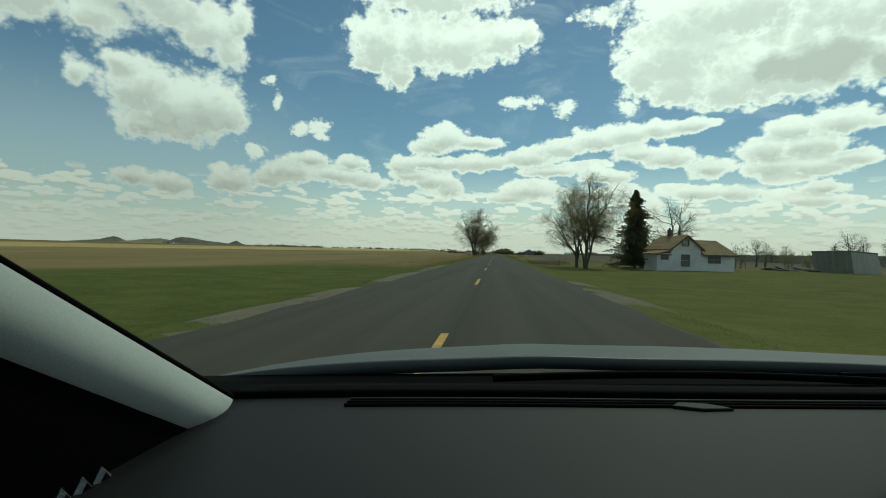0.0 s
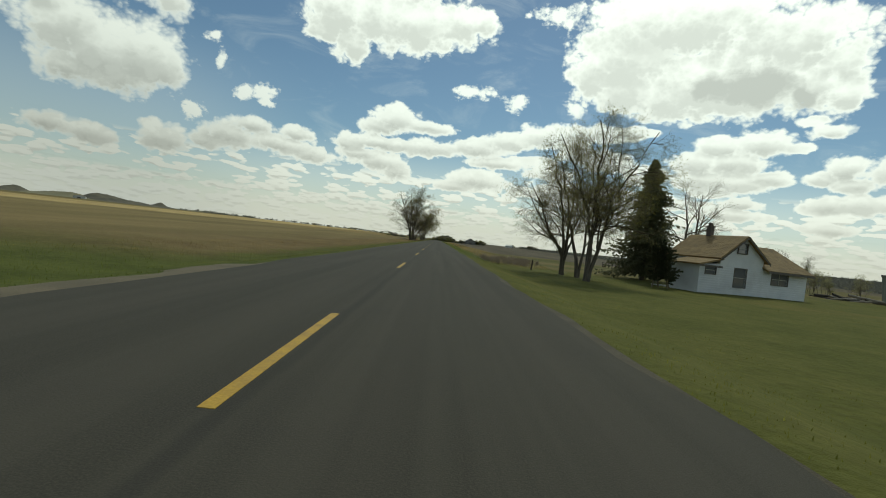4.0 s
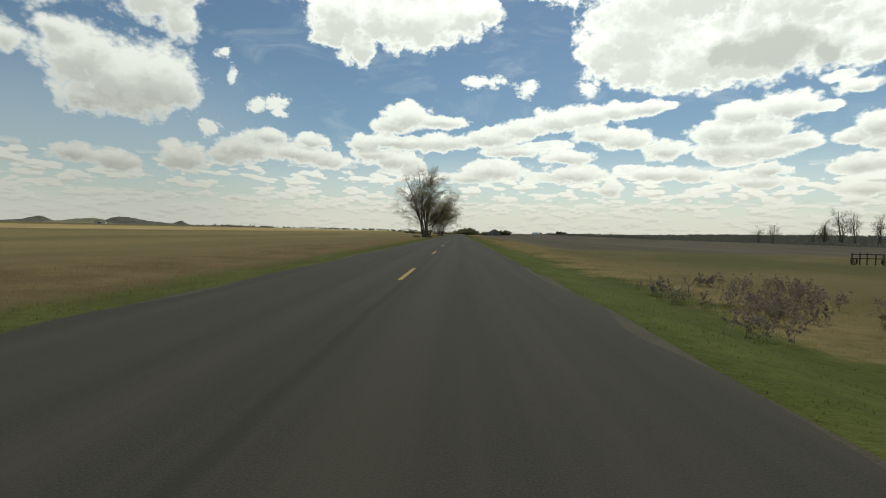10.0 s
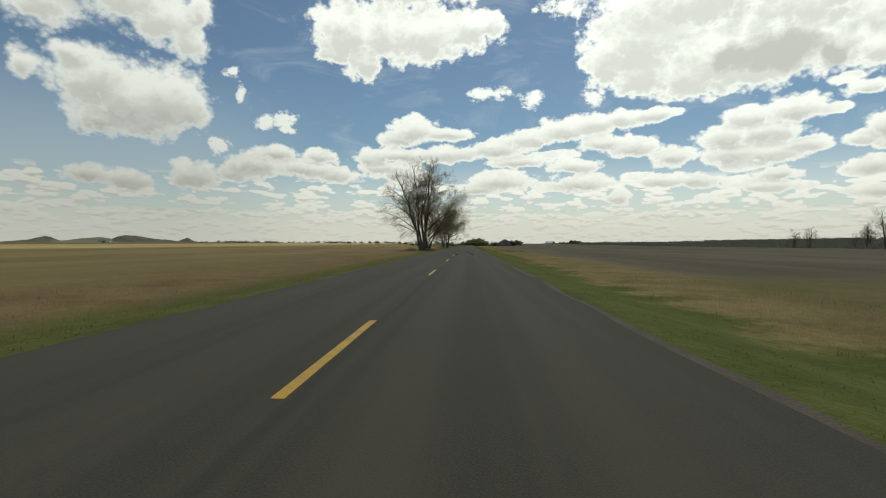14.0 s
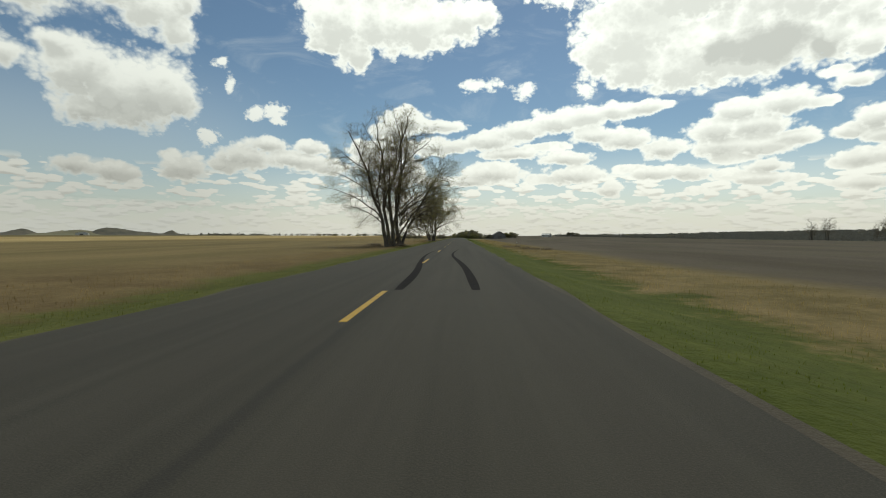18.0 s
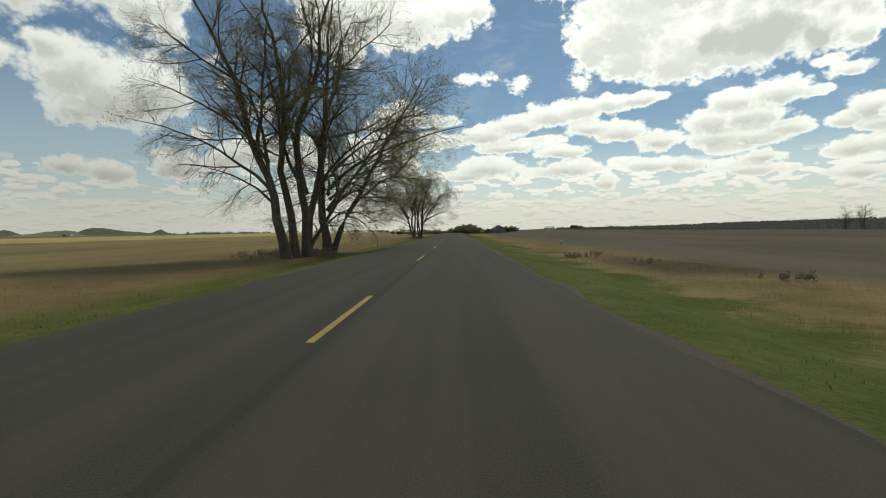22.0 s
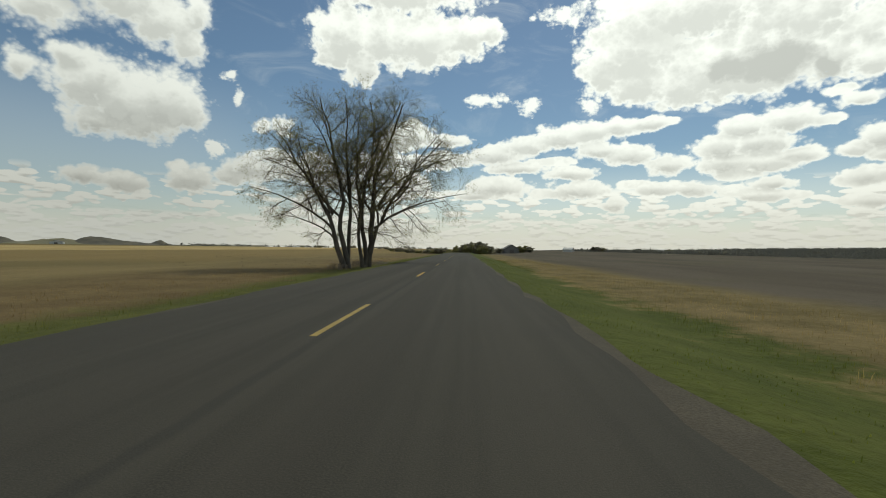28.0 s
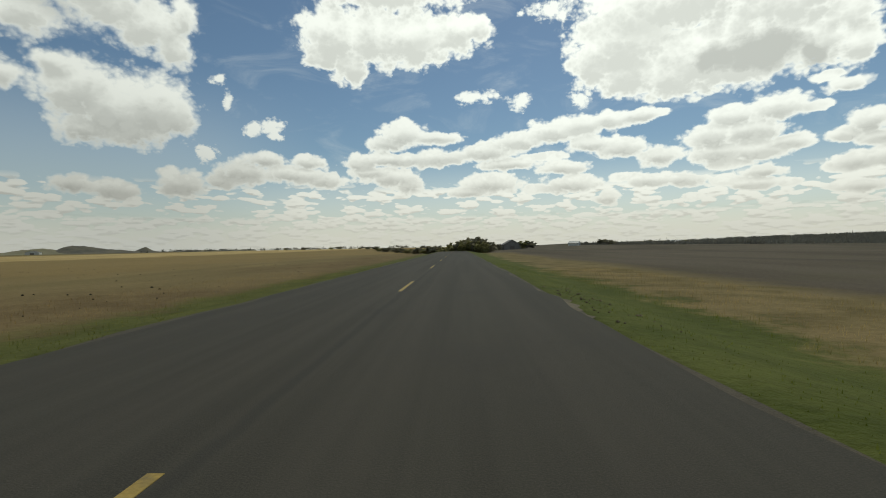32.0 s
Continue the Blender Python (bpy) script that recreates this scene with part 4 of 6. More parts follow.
tagged(new("clods", clods(300, -9, -45, 286, 350, 26)), "dark clods of soil scattered on the stubble", "soil", kind="stuff")
tagged(new("weeds", weeds(480, 5.7, 12.0, 68, 87, 0.46, 21)), "grey-brown dead weeds standing on the verge", "weeds", kind="stuff")
tagged(new("weeds", weeds(80, 7.5, 14, 197, 213, 0.3, 22)), "dark dead weeds round a bare patch", "weeds", kind="stuff")
tagged(new("weeds", weeds(150, -13, -6.5, 213, 222, 0.5, 23)), "dry weeds at the foot of the cottonwoods", "weeds", kind="stuff")
tagged(new("weeds", weeds(140, -9.5, -5.8, 284, 297, 0.45, 24)), "dry weeds at the foot of the cottonwoods", "weeds", kind="stuff")


# ---------------------------------------------------------------- roadside trees
def on(x, y):
    return (x, y, float(land(x, y)))


G = "cottonwoods along the road"
cottonwood("cottonwood_clump", "large clump of cottonwoods with seven dark trunks, barely budding", on(-8.9, 216.5), (
    (-0.6, -2.8, -0.15, -0.16, -0.02, -0.10, 0.0, 17.5, 0.34), (-0.5, -1.5, -0.15, 0.02, 0.0, -0.08, -0.06, 19.5, 0.31), (0.0, -0.5, -0.15, 0.01, 0.03, 0.06, 0.05, 20.5, 0.34),
    (-0.3, 0.8, -0.15, -0.03, 0.05, 0.04, 0.16, 20.0, 0.31), (0.5, 3.0, -0.15, 0.0, 0.0, 0.18, 0.05, 19.0, 0.36), (0.75, 3.3, -0.1, 0.22, 0.05, 0.22, 0.10, 14.0, 0.25),
    (0.1, -0.3, 0.6, 0.62, -0.10, 0.10, 0.0, 9.5, 0.15)),
    5, (4, 7.5), (8, 4.8), (7, 2.4), (6, 1.25), (4, 0.6), (2, 0.034), (0.6, 0.4, 11.0, 11.6, 11.0, 10.6), G, 0.9, (18, 46), 0.26, 2, (34, 74), (
    (0.75, 3.05, 5.0, 1.4, -0.1, 0.8, 0.0, 4.6, 0.14), (0.6, 3.02, 3.2, 1.5, 0.2, 0.8, 0.0, 2.6, 0.09), (-1.4, -2.9, 4.3, -1.2, -0.2, -0.6, 0.0, 4.6, 0.12),
    (0.6, 3.1, 4.6, -0.3, 1.5, -0.2, 0.7, 4.0, 0.12), (0.7, 3.1, 3.6, 0.9, 1.3, 0.4, 0.7, 3.0, 0.10), (0.9, 3.2, 6.2, 1.0, 0.8, 0.5, 0.4, 5.0, 0.11), (-0.4, 1.1, 4.6, -0.8, 1.4, -0.4, 0.6, 4.0, 0.11), (-1.2, -2.85, 3.4, -1.5, 0.2, -0.6, 0.0, 2.9, 0.10), (-1.6, -2.9, 6.2, -0.9, -0.3, -0.5, -0.1, 5.0, 0.12), (0.8, -0.4, 4.8, 1.1, -0.4, 0.6, -0.2, 4.4, 0.11),
    (0.5, 3.1, 3.4, 0.3, 1.9, 0.1, 0.9, 3.0, 0.11), (0.6, 3.1, 2.4, 0.8, 1.7, 0.3, 0.8, 1.9, 0.09), (0.3, 3.1, 5.0, -0.3, 1.6, -0.2, 0.9, 3.6, 0.11), (0.7, 3.1, 4.2, 1.0, 1.3, 0.5, 0.9, 3.4, 0.11)))
cottonwood("cottonwood_clump", "spreading pair of cottonwood clumps with seven leaning trunks, small new leaves", on(-7.1, 290.0), (
    (-0.75, -2.4, -0.15, -0.14, -0.05, -0.34, 0.0, 11.0, 0.24), (-0.5, -2.1, -0.15, -0.10, 0.03, -0.12, -0.03, 14.4, 0.24), (-0.65, -1.9, -0.15, 0.02, 0.10, -0.10, 0.05, 14.8, 0.19),
    (0.25, 0.0, -0.15, -0.12, 0.0, 0.10, 0.05, 13.6, 0.18), (0.35, 0.3, -0.15, 0.03, 0.05, 0.04, -0.05, 14.8, 0.23), (0.5, 0.6, -0.15, 0.14, 0.04, 0.14, 0.0, 14.6, 0.31),
    (0.2, 1.9, -0.15, 0.18, -0.03, 0.46, 0.05, 11.6, 0.24)),
    8, (4, 6.4), (7, 4.0), (7, 2.0), (6, 1.05), (3, 0.55), (3, 0.034), (0.9, 0.0, 8.7, 10.2, 9.5, 8.0), G, 0.85, (22, 54), 0.28, 1, (34, 74), (
    (1.0, 2.75, 3.7, 1.6, -0.1, 1.4, -0.1, 2.9, 0.11), (1.25, 1.0, 5.3, 1.0, 0.1, 0.6, 0.0, 4.6, 0.12), (-1.5, -2.76, 2.9, -1.0, -0.1, -0.8, 0.0, 3.6, 0.11), (0.5, 2.85, 4.4, -0.3, 1.4, -0.2, 0.7, 3.4, 0.10), (1.1, 2.8, 5.2, 1.0, 0.8, 0.5, 0.4, 3.6, 0.10), (-1.3, -2.7, 2.2, -1.5, 0.1, -0.8, 0.0, 2.2, 0.09), (-1.7, -2.8, 4.4, -0.7, -0.1, -0.6, 0.0, 4.4, 0.11), (1.0, 1.0, 3.4, 1.5, 0.3, 0.9, 0.1, 2.6, 0.09)))
G = "trees by the farmhouse"
cottonwood("yard_tree", "broad yard tree forking into upright limbs with thin budding twigs", on(11.2, 55.6), (
    (0.0, 0.0, -0.1, -0.04, 0.0, -0.34, 0.05, 9.6, 0.16), (0.07, 0.0, -0.1, 0.0, 0.02, -0.02, 0.08, 11.0, 0.20), (0.12, 0.0, -0.1, 0.05, -0.02, 0.30, -0.06, 10.2, 0.15)),
    13, (4, 4.2), (8, 2.9), (7, 1.6), (5, 0.9), (4, 0.5), (4, 0.024), (0.0, 0.0, 6.0, 6.2, 5.6, 5.2), G, 0.85, (20, 50), 0.2, 0)
cottonwood("yard_tree", "slender yard tree with two stems and fine bare twigs", on(11.9, 60.0), (
    (0.0, 0.0, -0.1, -0.03, 0.0, -0.14, 0.02, 9.6, 0.15), (0.08, 0.05, -0.1, 0.05, 0.0, 0.14, 0.0, 9.0, 0.12)),
    14, (4, 3.6), (7, 2.4), (6, 1.4), (5, 0.8), (4, 0.45), (4, 0.02), (0.0, 0.0, 5.8, 3.8, 3.8, 4.8), G, 0.55, (18, 42), 0.2, 0)
cottonwood("yard_tree", "old knobby tree forking low into many stems, nearly bare", on(11.2, 61.9), (
    (0.0, 0.0, 1.3, -0.55, -0.03, -0.02, 0.0, 5.6, 0.12), (0.0, 0.0, -0.1, -0.03, -0.02, -0.22, -0.05, 9.8, 0.15), (0.05, 0.05, -0.1, 0.0, 0.03, 0.06, 0.06, 9.4, 0.15), (0.08, 0.05, -0.1, 0.04, 0.0, 0.22, 0.0, 8.8, 0.15), (0.12, 0.0, 1.2, 0.36, 0.05, 0.1, 0.0, 6.0, 0.10)),
    17, (3, 3.6), (6, 2.4), (7, 1.3), (5, 0.7), (4, 0.4), (1, 0.026), (-0.5, 0.0, 5.6, 5.4, 4.6, 5.2), G, 0.58, (22, 56), 0.2, 0)
bare_tree("yard_tree", "bare crooked tree behind the house", on(28.6, 76.6), (
    (0.0, 0.0, -0.1, -0.12, 0.0, 9.6, 0.22), (0.1, 0.0, -0.1, 0.18, 0.0, 9.8, 0.2)),
    19, (10, 5.8), (8, 2.2), (6, 1.0), (4, 0.55), (0, 0), G, (0.02, 0.02, 0.0, 0.0), (40, 84))


def spruce(at, height, radius, seed, label):
    """A spruce: a straight trunk and whorls of drooping boughs set with needles."""
    rng = np.random.default_rng(seed)
    ob = thing("spruce", label, "tree", "trees by the farmhouse", at)
    p, r = stem_lines(rng, [(0, 0, -0.1, 0, 0, height, 0.2)], 10, 0.02)
    v, f = tubes([(p, r)], 8)
    part("trunk", mesh_np("trunk", v, [f], BARK, True), ob)
    lines, rad = [], []
    for i in range(560):
        s = 0.06 + 0.93 * (i + rng.random()) / 560
        a = i * 2.4 + rng.normal() * 0.3
        ln = radius * (1 - s) ** 0.85 * (0.42 + 0.7 * rng.random()) * (1.0 + 0.28 * math.sin(s * 31 + 2 * a) + 0.18 * math.sin(s * 67 - a)) + 0.12
        t = np.linspace(0, 1, 5)
        d = np.stack([np.cos(a) * t * ln, np.sin(a) * t * ln, s * height - 0.28 * ln * t + 0.12 * ln * t * t], 1)
        lines.append(d)
        rad.append(0.02 * (1 - 0.8 * t))
    p, r = np.array(lines), np.array(rad)
    v, f = tubes([(p, r)], 3)
    part("branchwork", mesh_np("branchwork", v, [f], TWIG), ob)
    fan = np.repeat(0.10 + 0.5 * (1 - np.arange(560) / 560), 9)[:, None]
    p2, r2 = sprout(rng, p, r, 9, 0.15, 1.0, fan, (30, 60), -0.12, 0.1, 3, 0.006)
    v, f = buds(rng, np.concatenate([p2, p[:, ::2]]), 26, 0.1)
    part("needles", mesh_np("needles", v, [f], NEEDLE), ob)
    return ob


spruce(on(20.2, 67.8), 11.1, 4.0, 31, "tall dark green spruce beside the house")


def bush(at, rx, ry, h, count, seed, material, label, name="shrub", group="", leaf=0.14, thick=1.0):
    """A shrub or a far tree in leaf: stems, and leaves in uneven clumps with gaps."""
    rng = np.random.default_rng(seed)
    ob = thing(name, label, "tree" if h > 3.5 else "shrub", group, at)
    n = 7
    stems = [(rng.normal() * rx * 0.25, rng.normal() * ry * 0.25, -0.1, rng.normal() * 0.3 * rx / h, rng.normal() * 0.3 * ry / h, h * (0.6 + 0.35 * rng.random()), 0.05 * thick * h / 4) for i in range(n)]
    p0, r0 = stem_lines(rng, stems, 8, 0.05)
    p1, r1 = sprout(rng, p0, r0, 9, 0.15, 1.0, 0.42 * h * 0.7, (25, 60), 0.03, 0.12, 4, 0.03 * thick)
    p2, r2 = sprout(rng, p1, r1, 6, 0.15, 1.0, 0.2 * h, (25, 65), 0.0, 0.15, 3, 0.012 * thick)
    v, f = tubes([(p0, r0), (p1, r1), (p2, r2)], 4)
    part("stems", mesh_np("stems", v, [f], TWIG), ob)
    v, f = buds(rng, p2, max(1, count // len(p2)), leaf)
    part("crown", mesh_np("crown", v, [f], material), ob)
    return ob


bush(on(18.0, 59.4), 2.0, 2.0, 3.5, 34000, 41, EVERGREEN, "dense dark evergreen shrub against the house wall", leaf=0.09)


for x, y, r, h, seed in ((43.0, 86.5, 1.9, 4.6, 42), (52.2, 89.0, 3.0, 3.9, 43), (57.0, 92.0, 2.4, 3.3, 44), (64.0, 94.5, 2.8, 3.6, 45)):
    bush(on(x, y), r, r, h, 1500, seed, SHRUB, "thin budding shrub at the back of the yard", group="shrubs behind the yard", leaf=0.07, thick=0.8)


# ---------------------------------------------------------------- farmhouse
def house():
    ob = thing("farmhouse", "small white clapboard farmhouse with a tan shingle roof, long unused", "house", at=(20.3, 58.6, float(land(24, 61)) - 0.06), turn=18.0)
    ob.scale = (1.03, 1.03, 1.05)
    zb = -0.05

    def wall(name, u0, u1, top, holes, v0=0.0, thick=0.16):
        """A wall standing in strips round its windows; top: heights at given places along it."""
        marks = sorted({u0, u1, *[u for u, _ in top if u0 < u < u1], *[h[i] for h in holes for i in (0, 1)]})

        def build(bm):
            for a, b in zip(marks, marks[1:]):
                ta, tb = (float(np.interp(q, [u for u, _ in top], [z for _, z in top])) for q in (a, b))
                gaps = [h for h in holes if h[0] <= a + 1e-6 and h[1] >= b - 1e-6]
                z = zb
                for g in gaps:
                    add_prism(bm, [(a, 0, z), (b, 0, z), (b, 0, g[2]), (a, 0, g[2])], (0, v0, 0), (0, v0 + thick, 0))
                    z = g[3]
                add_prism(bm, [(a, 0, z), (b, 0, z), (b, 0, tb), (a, 0, ta)], (0, v0, 0), (0, v0 + thick, 0))
        return part(name, solid(name, SIDING, build), ob)

    def window(u0, u1, z0, z1, v=0.0, bars=1):
        w = part("window", box_mesh("window", GLASS, u0, v + 0.07, z0, u1, v + 0.09, z1), ob, "dark window with a peeling frame")

        def frame_parts(bm):
            t = 0.055
            add_box(bm, u0 - t, v - 0.03, z0 - t, u0, v + 0.06, z1 + t)
            add_box(bm, u1, v - 0.03, z0 - t, u1 + t, v + 0.06, z1 + t)
            add_box(bm, u0, v - 0.03, z1, u1, v + 0.06, z1 + t)
            add_box(bm, u0, v - 0.05, z0 - t, u1, v + 0.06, z0)
        part("window_frame", solid("window_frame", TRIM, frame_parts), w)

        def bar(bm):
            add_box(bm, u0, v + 0.04, (z0 + z1) / 2 - 0.025, u1, v + 0.066, (z0 + z1) / 2 + 0.025)
            if bars:
                add_box(bm, (u0 + u1) / 2 - 0.02, v + 0.035, z0, (u0 + u1) / 2 + 0.02, v + 0.064, z1)
        part("glazing_bar", solid("glazing_bar", PALE, bar), w)

    lean, attic, hall, wing = (0.55, 1.5, 1.38, 1.88), (3.35, 4.2, 3.05, 3.72), (3.3, 4.45, 0.62, 1.93), (7.05, 8.75, 1.05, 1.83)
    wall("front_wall", 0, 1.85, [(0, 2.0), (1.85, 2.12)], [lean])
    wall("gable_wall", 1.85, 6.05, [(1.85, 2.68), (3.95, 4.2), (6.05, 2.68)], [hall], thick=0.18)
    wall("wing_wall", 6.05, 10.8, [(6.05, 2.02), (10.8, 2.02)], [wing])
    window(*lean, bars=0)
    window(*hall, bars=0)
    window(*wing)
    window(attic[0], attic[1], attic[2], attic[3], v=-0.085, bars=0)

    # clapboard laps on the front
    def laps(bm):
        z = 0.16
        while z < 1.95:
            for a, b in ((0.0, 1.85), (1.85, 6.05), (6.05, 10.8)):
                cuts = [h for h in (lean, hall, wing) if a <= h[0] and h[1] <= b and h[2] - 0.12 < z < h[3] + 0.12]
                spans = [(a, b)] if not cuts else [(a, cuts[0][0] - 0.1), (cuts[0][1] + 0.1, b)]
                for p, q in spans:
                    add_prism(bm, [(p, -0.012, z), (p, 0.0, z + 0.02), (p, 0.0, z - 0.004)], (0, 0, 0), (q - p, 0, 0))
            z += 0.16
    part("clapboard_laps", solid("clapboard_laps", SIDING, laps), ob)
    for name, size in (("side_wall", (0.0, 0.16, zb, 0.16, 2.3, 2.0)), ("side_wall", (10.64, 0.16, zb, 10.8, 4.4, 2.02)), ("back_wall", (1.85, 4.4, zb, 10.8, 4.56, 2.3)), ("back_wall", (0.0, 2.3, zb, 1.85, 2.46, 2.1))):
        part(name, box_mesh(name, SIDING, *size), ob)

    def back_gable(bm):
        add_prism(bm, [(1.85, 4.56, 2.3), (6.05, 4.56, 2.3), (6.05, 4.56, 2.68), (3.95, 4.56, 4.2), (1.85, 4.56, 2.68)], (0, 0, 0), (0, 0.16, 0))
        add_prism(bm, [(1.85, 0.18, 2.0), (1.85, 4.56, 2.0), (1.85, 4.56, 2.68), (1.85, 0.18, 2.68)], (0, 0, 0), (0.16, 0, 0))
        add_prism(bm, [(5.89, 0.18, 2.0), (5.89, 4.56, 2.0), (5.89, 4.56, 2.68), (5.89, 0.18, 2.68)], (0, 0, 0), (0.16, 0, 0))
    part("upper_wall", solid("upper_wall", SIDING, back_gable), ob)

    def slope(name, a, b, c, d, thick=0.1, rows=15):
        """A roof plane with overlapping shingle courses; a-b the eave, d-c the ridge."""
        a, b, c, d = Vector(a), Vector(b), Vector(c), Vector(d)
        n = (b - a).cross(d - a).normalized()
        n = n if n.z > 0 else -n

        deck = part(name, solid(name, SHINGLE, lambda bm: add_prism(bm, [a, b, c, d], n * 0.0, n * thick)), ob, "tan asphalt-shingle roof slope")
        for i in range(rows):
            s, e = i / rows, (i + 1) / rows + 0.01
            p, q, r, t = a.lerp(d, s), b.lerp(c, s), b.lerp(c, e), a.lerp(d, e)

            def course(bm):
                lo, hi, under = n * (thick + 0.013), n * (thick + 0.006), n * (thick + 0.002)
                vs = [bm.verts.new(x) for x in (p + lo, q + lo, r + hi, t + hi, p + under, q + under, r + under, t + under)]
                for f in ((0, 1, 2, 3), (7, 6, 5, 4), (4, 5, 1, 0), (5, 6, 2, 1), (6, 7, 3, 2), (7, 4, 0, 3)):
                    bm.faces.new([vs[k] for k in f])
            part("shingle_course", solid("shingle_course", SHINGLE, course), deck)
        return deck
    slope("roof", (1.55, -0.3, 2.46), (1.55, 4.85, 2.46), (3.95, 4.85, 4.2), (3.95, -0.3, 4.2))
    slope("roof", (6.35, -0.3, 2.46), (6.35, 4.85, 2.46), (3.95, 4.85, 4.2), (3.95, -0.3, 4.2))
    slope("roof", (-0.3, -0.28, 1.92), (-0.3, 2.6, 1.92), (1.88, 2.6, 2.42), (1.88, -0.28, 2.42), rows=7)
    slope("roof", (6.1, -0.35, 1.94), (11.1, -0.35, 1.94), (10.4, 2.7, 3.75), (5.2, 2.7, 3.75))
    slope("roof", (6.1, 5.0, 2.1), (11.1, 5.0, 2.1), (10.4, 2.7, 3.75), (5.2, 2.7, 3.75))

    def wing_end(bm):
        add_prism(bm, [(10.5, -0.1, 2.0), (10.5, 4.5, 2.0), (10.2, 2.7, 3.65)], (0, 0, 0), (0.14, 0, 0))
    part("upper_wall", solid("upper_wall", SIDING, wing_end), ob)

    def barge(bm):
        for x0, z0 in ((1.55, 2.46), (6.35, 2.46)):
            add_prism(bm, [(x0, -0.32, z0 - 0.1), (3.95, -0.32, 4.1), (3.95, -0.32, 4.22), (x0, -0.32, z0 + 0.02)], (0, -0.03, 0), (0, 0.0, 0))
        add_box(bm, 6.2, -0.42, 1.84, 11.1, -0.36, 2.0)
        add_box(bm, -0.32, -0.33, 1.84, 1.75, -0.29, 1.97)
    part("bargeboard", solid("bargeboard", TRIM, barge), ob, "dark painted bargeboard")

    def stack(bm):
        add_box(bm, 3.76, 2.92, 3.6, 4.14, 3.30, 5.0)
        add_box(bm, 3.71, 2.87, 4.92, 4.19, 3.35, 5.02)
        add_box(bm, 3.85, 3.01, 5.02, 4.05, 3.21, 5.26)
    part("chimney", solid("chimney", BRICK, stack, 0.012), ob, "short dark brick chimney with a clay pot")
    part("foundation", box_mesh("foundation", PALE, 0.03, 0.03, -0.4, 10.77, 4.5, 0.06), ob)
    return ob


house()


def shed():
    ob = thing("shed", "low flat-roofed grey wooden shed with leaning walls", "shed", at=(47.6, 66.0, float(land(47.4, 66.6)) - 0.05))
    ob.scale = (1.06, 1.06, 1.02)
    l, m, r, b = Vector((-1.5, 5.0, 0)), Vector((0, 0, 0)), Vector((5.5, 3.1, 0)), Vector((4.0, 8.1, 0))
    lt, mt, rt, bt = (Vector((p.x - 0.42 - 0.04 * p.x, p.y, h)) for p, h in ((l, 2.85), (m, 2.95), (r, 2.75), (b, 2.7)))

    def panel(name, p, q, qt, pt, material, label, boards):
        n = (q - p).cross(pt - p).normalized() * 0.04
        for i in range(boards):
            s, e = (i + 0.03) / boards, (i + 0.97) / boards
            part("board", solid("board", material, lambda bm: add_prism(bm, [p.lerp(q, s), p.lerp(q, e), pt.lerp(qt, e), pt.lerp(qt, s)], -n * 0.5, n)), w_of[name])
    w_of = {}
    for name, p, q, qt, pt, material, label in (("front_wall", l, m, mt, lt, DULL, "dull grey-green board wall"), ("side_wall", m, r, rt, mt, PALE, "pale grey board wall"), ("back_wall", r, b, bt, rt, DULL, ""), ("far_wall", b, l, lt, bt, DULL, "")):
        n = (q - p).cross(pt - p).normalized() * 0.03
        w_of[name] = part(name, solid(name, material, lambda bm: add_prism(bm, [p, q, qt, pt], -n * 3, -n)), ob, label)
        panel(name, p, q, qt, pt, material, label, 12)
    door = [l.lerp(m, s) for s in (0.52, 0.95)]
    n = (m - l).cross(Vector((0, 0, 1))).normalized()
    part("door", solid("door", DULL, lambda bm: add_prism(bm, [door[0], door[1], door[1] + Vector((0, 0, 2.2)), door[0] + Vector((0, 0, 2.2))], n * 0.06, n * 0.12)), ob, "wide plank door")
    up = Vector((0, 0, 0.12))
    part("roof", solid("roof", BARN, lambda bm: add_prism(bm, [p + (p - (lt + rt) / 2) * 0.03 for p in (lt, mt, rt, bt)], (0, 0, -0.08), up)), ob, "flat dark roof edge")
    return ob


shed()


def log_pile():
    rng = np.random.default_rng(51)
    for i in range(16):
        x, y = 39.8 + rng.random() * 5.5, 70.3 + rng.random() * 2.6
        ln, r = 1.2 + 2.2 * rng.random(), 0.06 + 0.1 * rng.random()
        p, q = stem_lines(rng, [(-ln / 2, 0, 0, 0, 0, 0.01, r)], 4, 0.0)
        t = np.linspace(-0.5, 0.5, 6)
        line = np.stack([t * ln, 0.04 * np.sin(t * 7), np.zeros(6)], 1)[None]
        v, f = tubes([(line, np.full((1, 6), r))], 7)
        z = float(land(x, y)) + r + 0.28 * rng.random() * (i > 8)
        ob = new("timber", mesh_np("timber", v, [f], (OLDWOOD, BLEACHED)[i % 2], True))
        ob.matrix_basis = pose(x, y, z, 0, rng.normal() * 7, rng.random() * 60 - 30)
        tagged(ob, "grey weathered timber lying in a heap", "timber", "scrap timber heap")


log_pile()


# ---------------------------------------------------------------- posts, pole and old machine
def post(x, y, h, tilt, label, r=0.06):
    rng = np.random.default_rng(int(x * 100 + y))
    t = np.linspace(0, 1, 6)
    line = np.stack([0.01 * rng.normal(size=6), 0.01 * rng.normal(size=6), t * (h + 0.2) - 0.2], 1)[None]
    v, f = tubes([(line, r * (1 - 0.12 * t)[None])], 8)
    top = np.arange(8) + 40
    ob = new("fence_post", mesh_np("fence_post", v, [f, top[None, :]], OLDWOOD))
    ob.matrix_basis = pose(*on(x, y), 0, tilt, 0)
    return tagged(ob, label, "post", "fence posts")


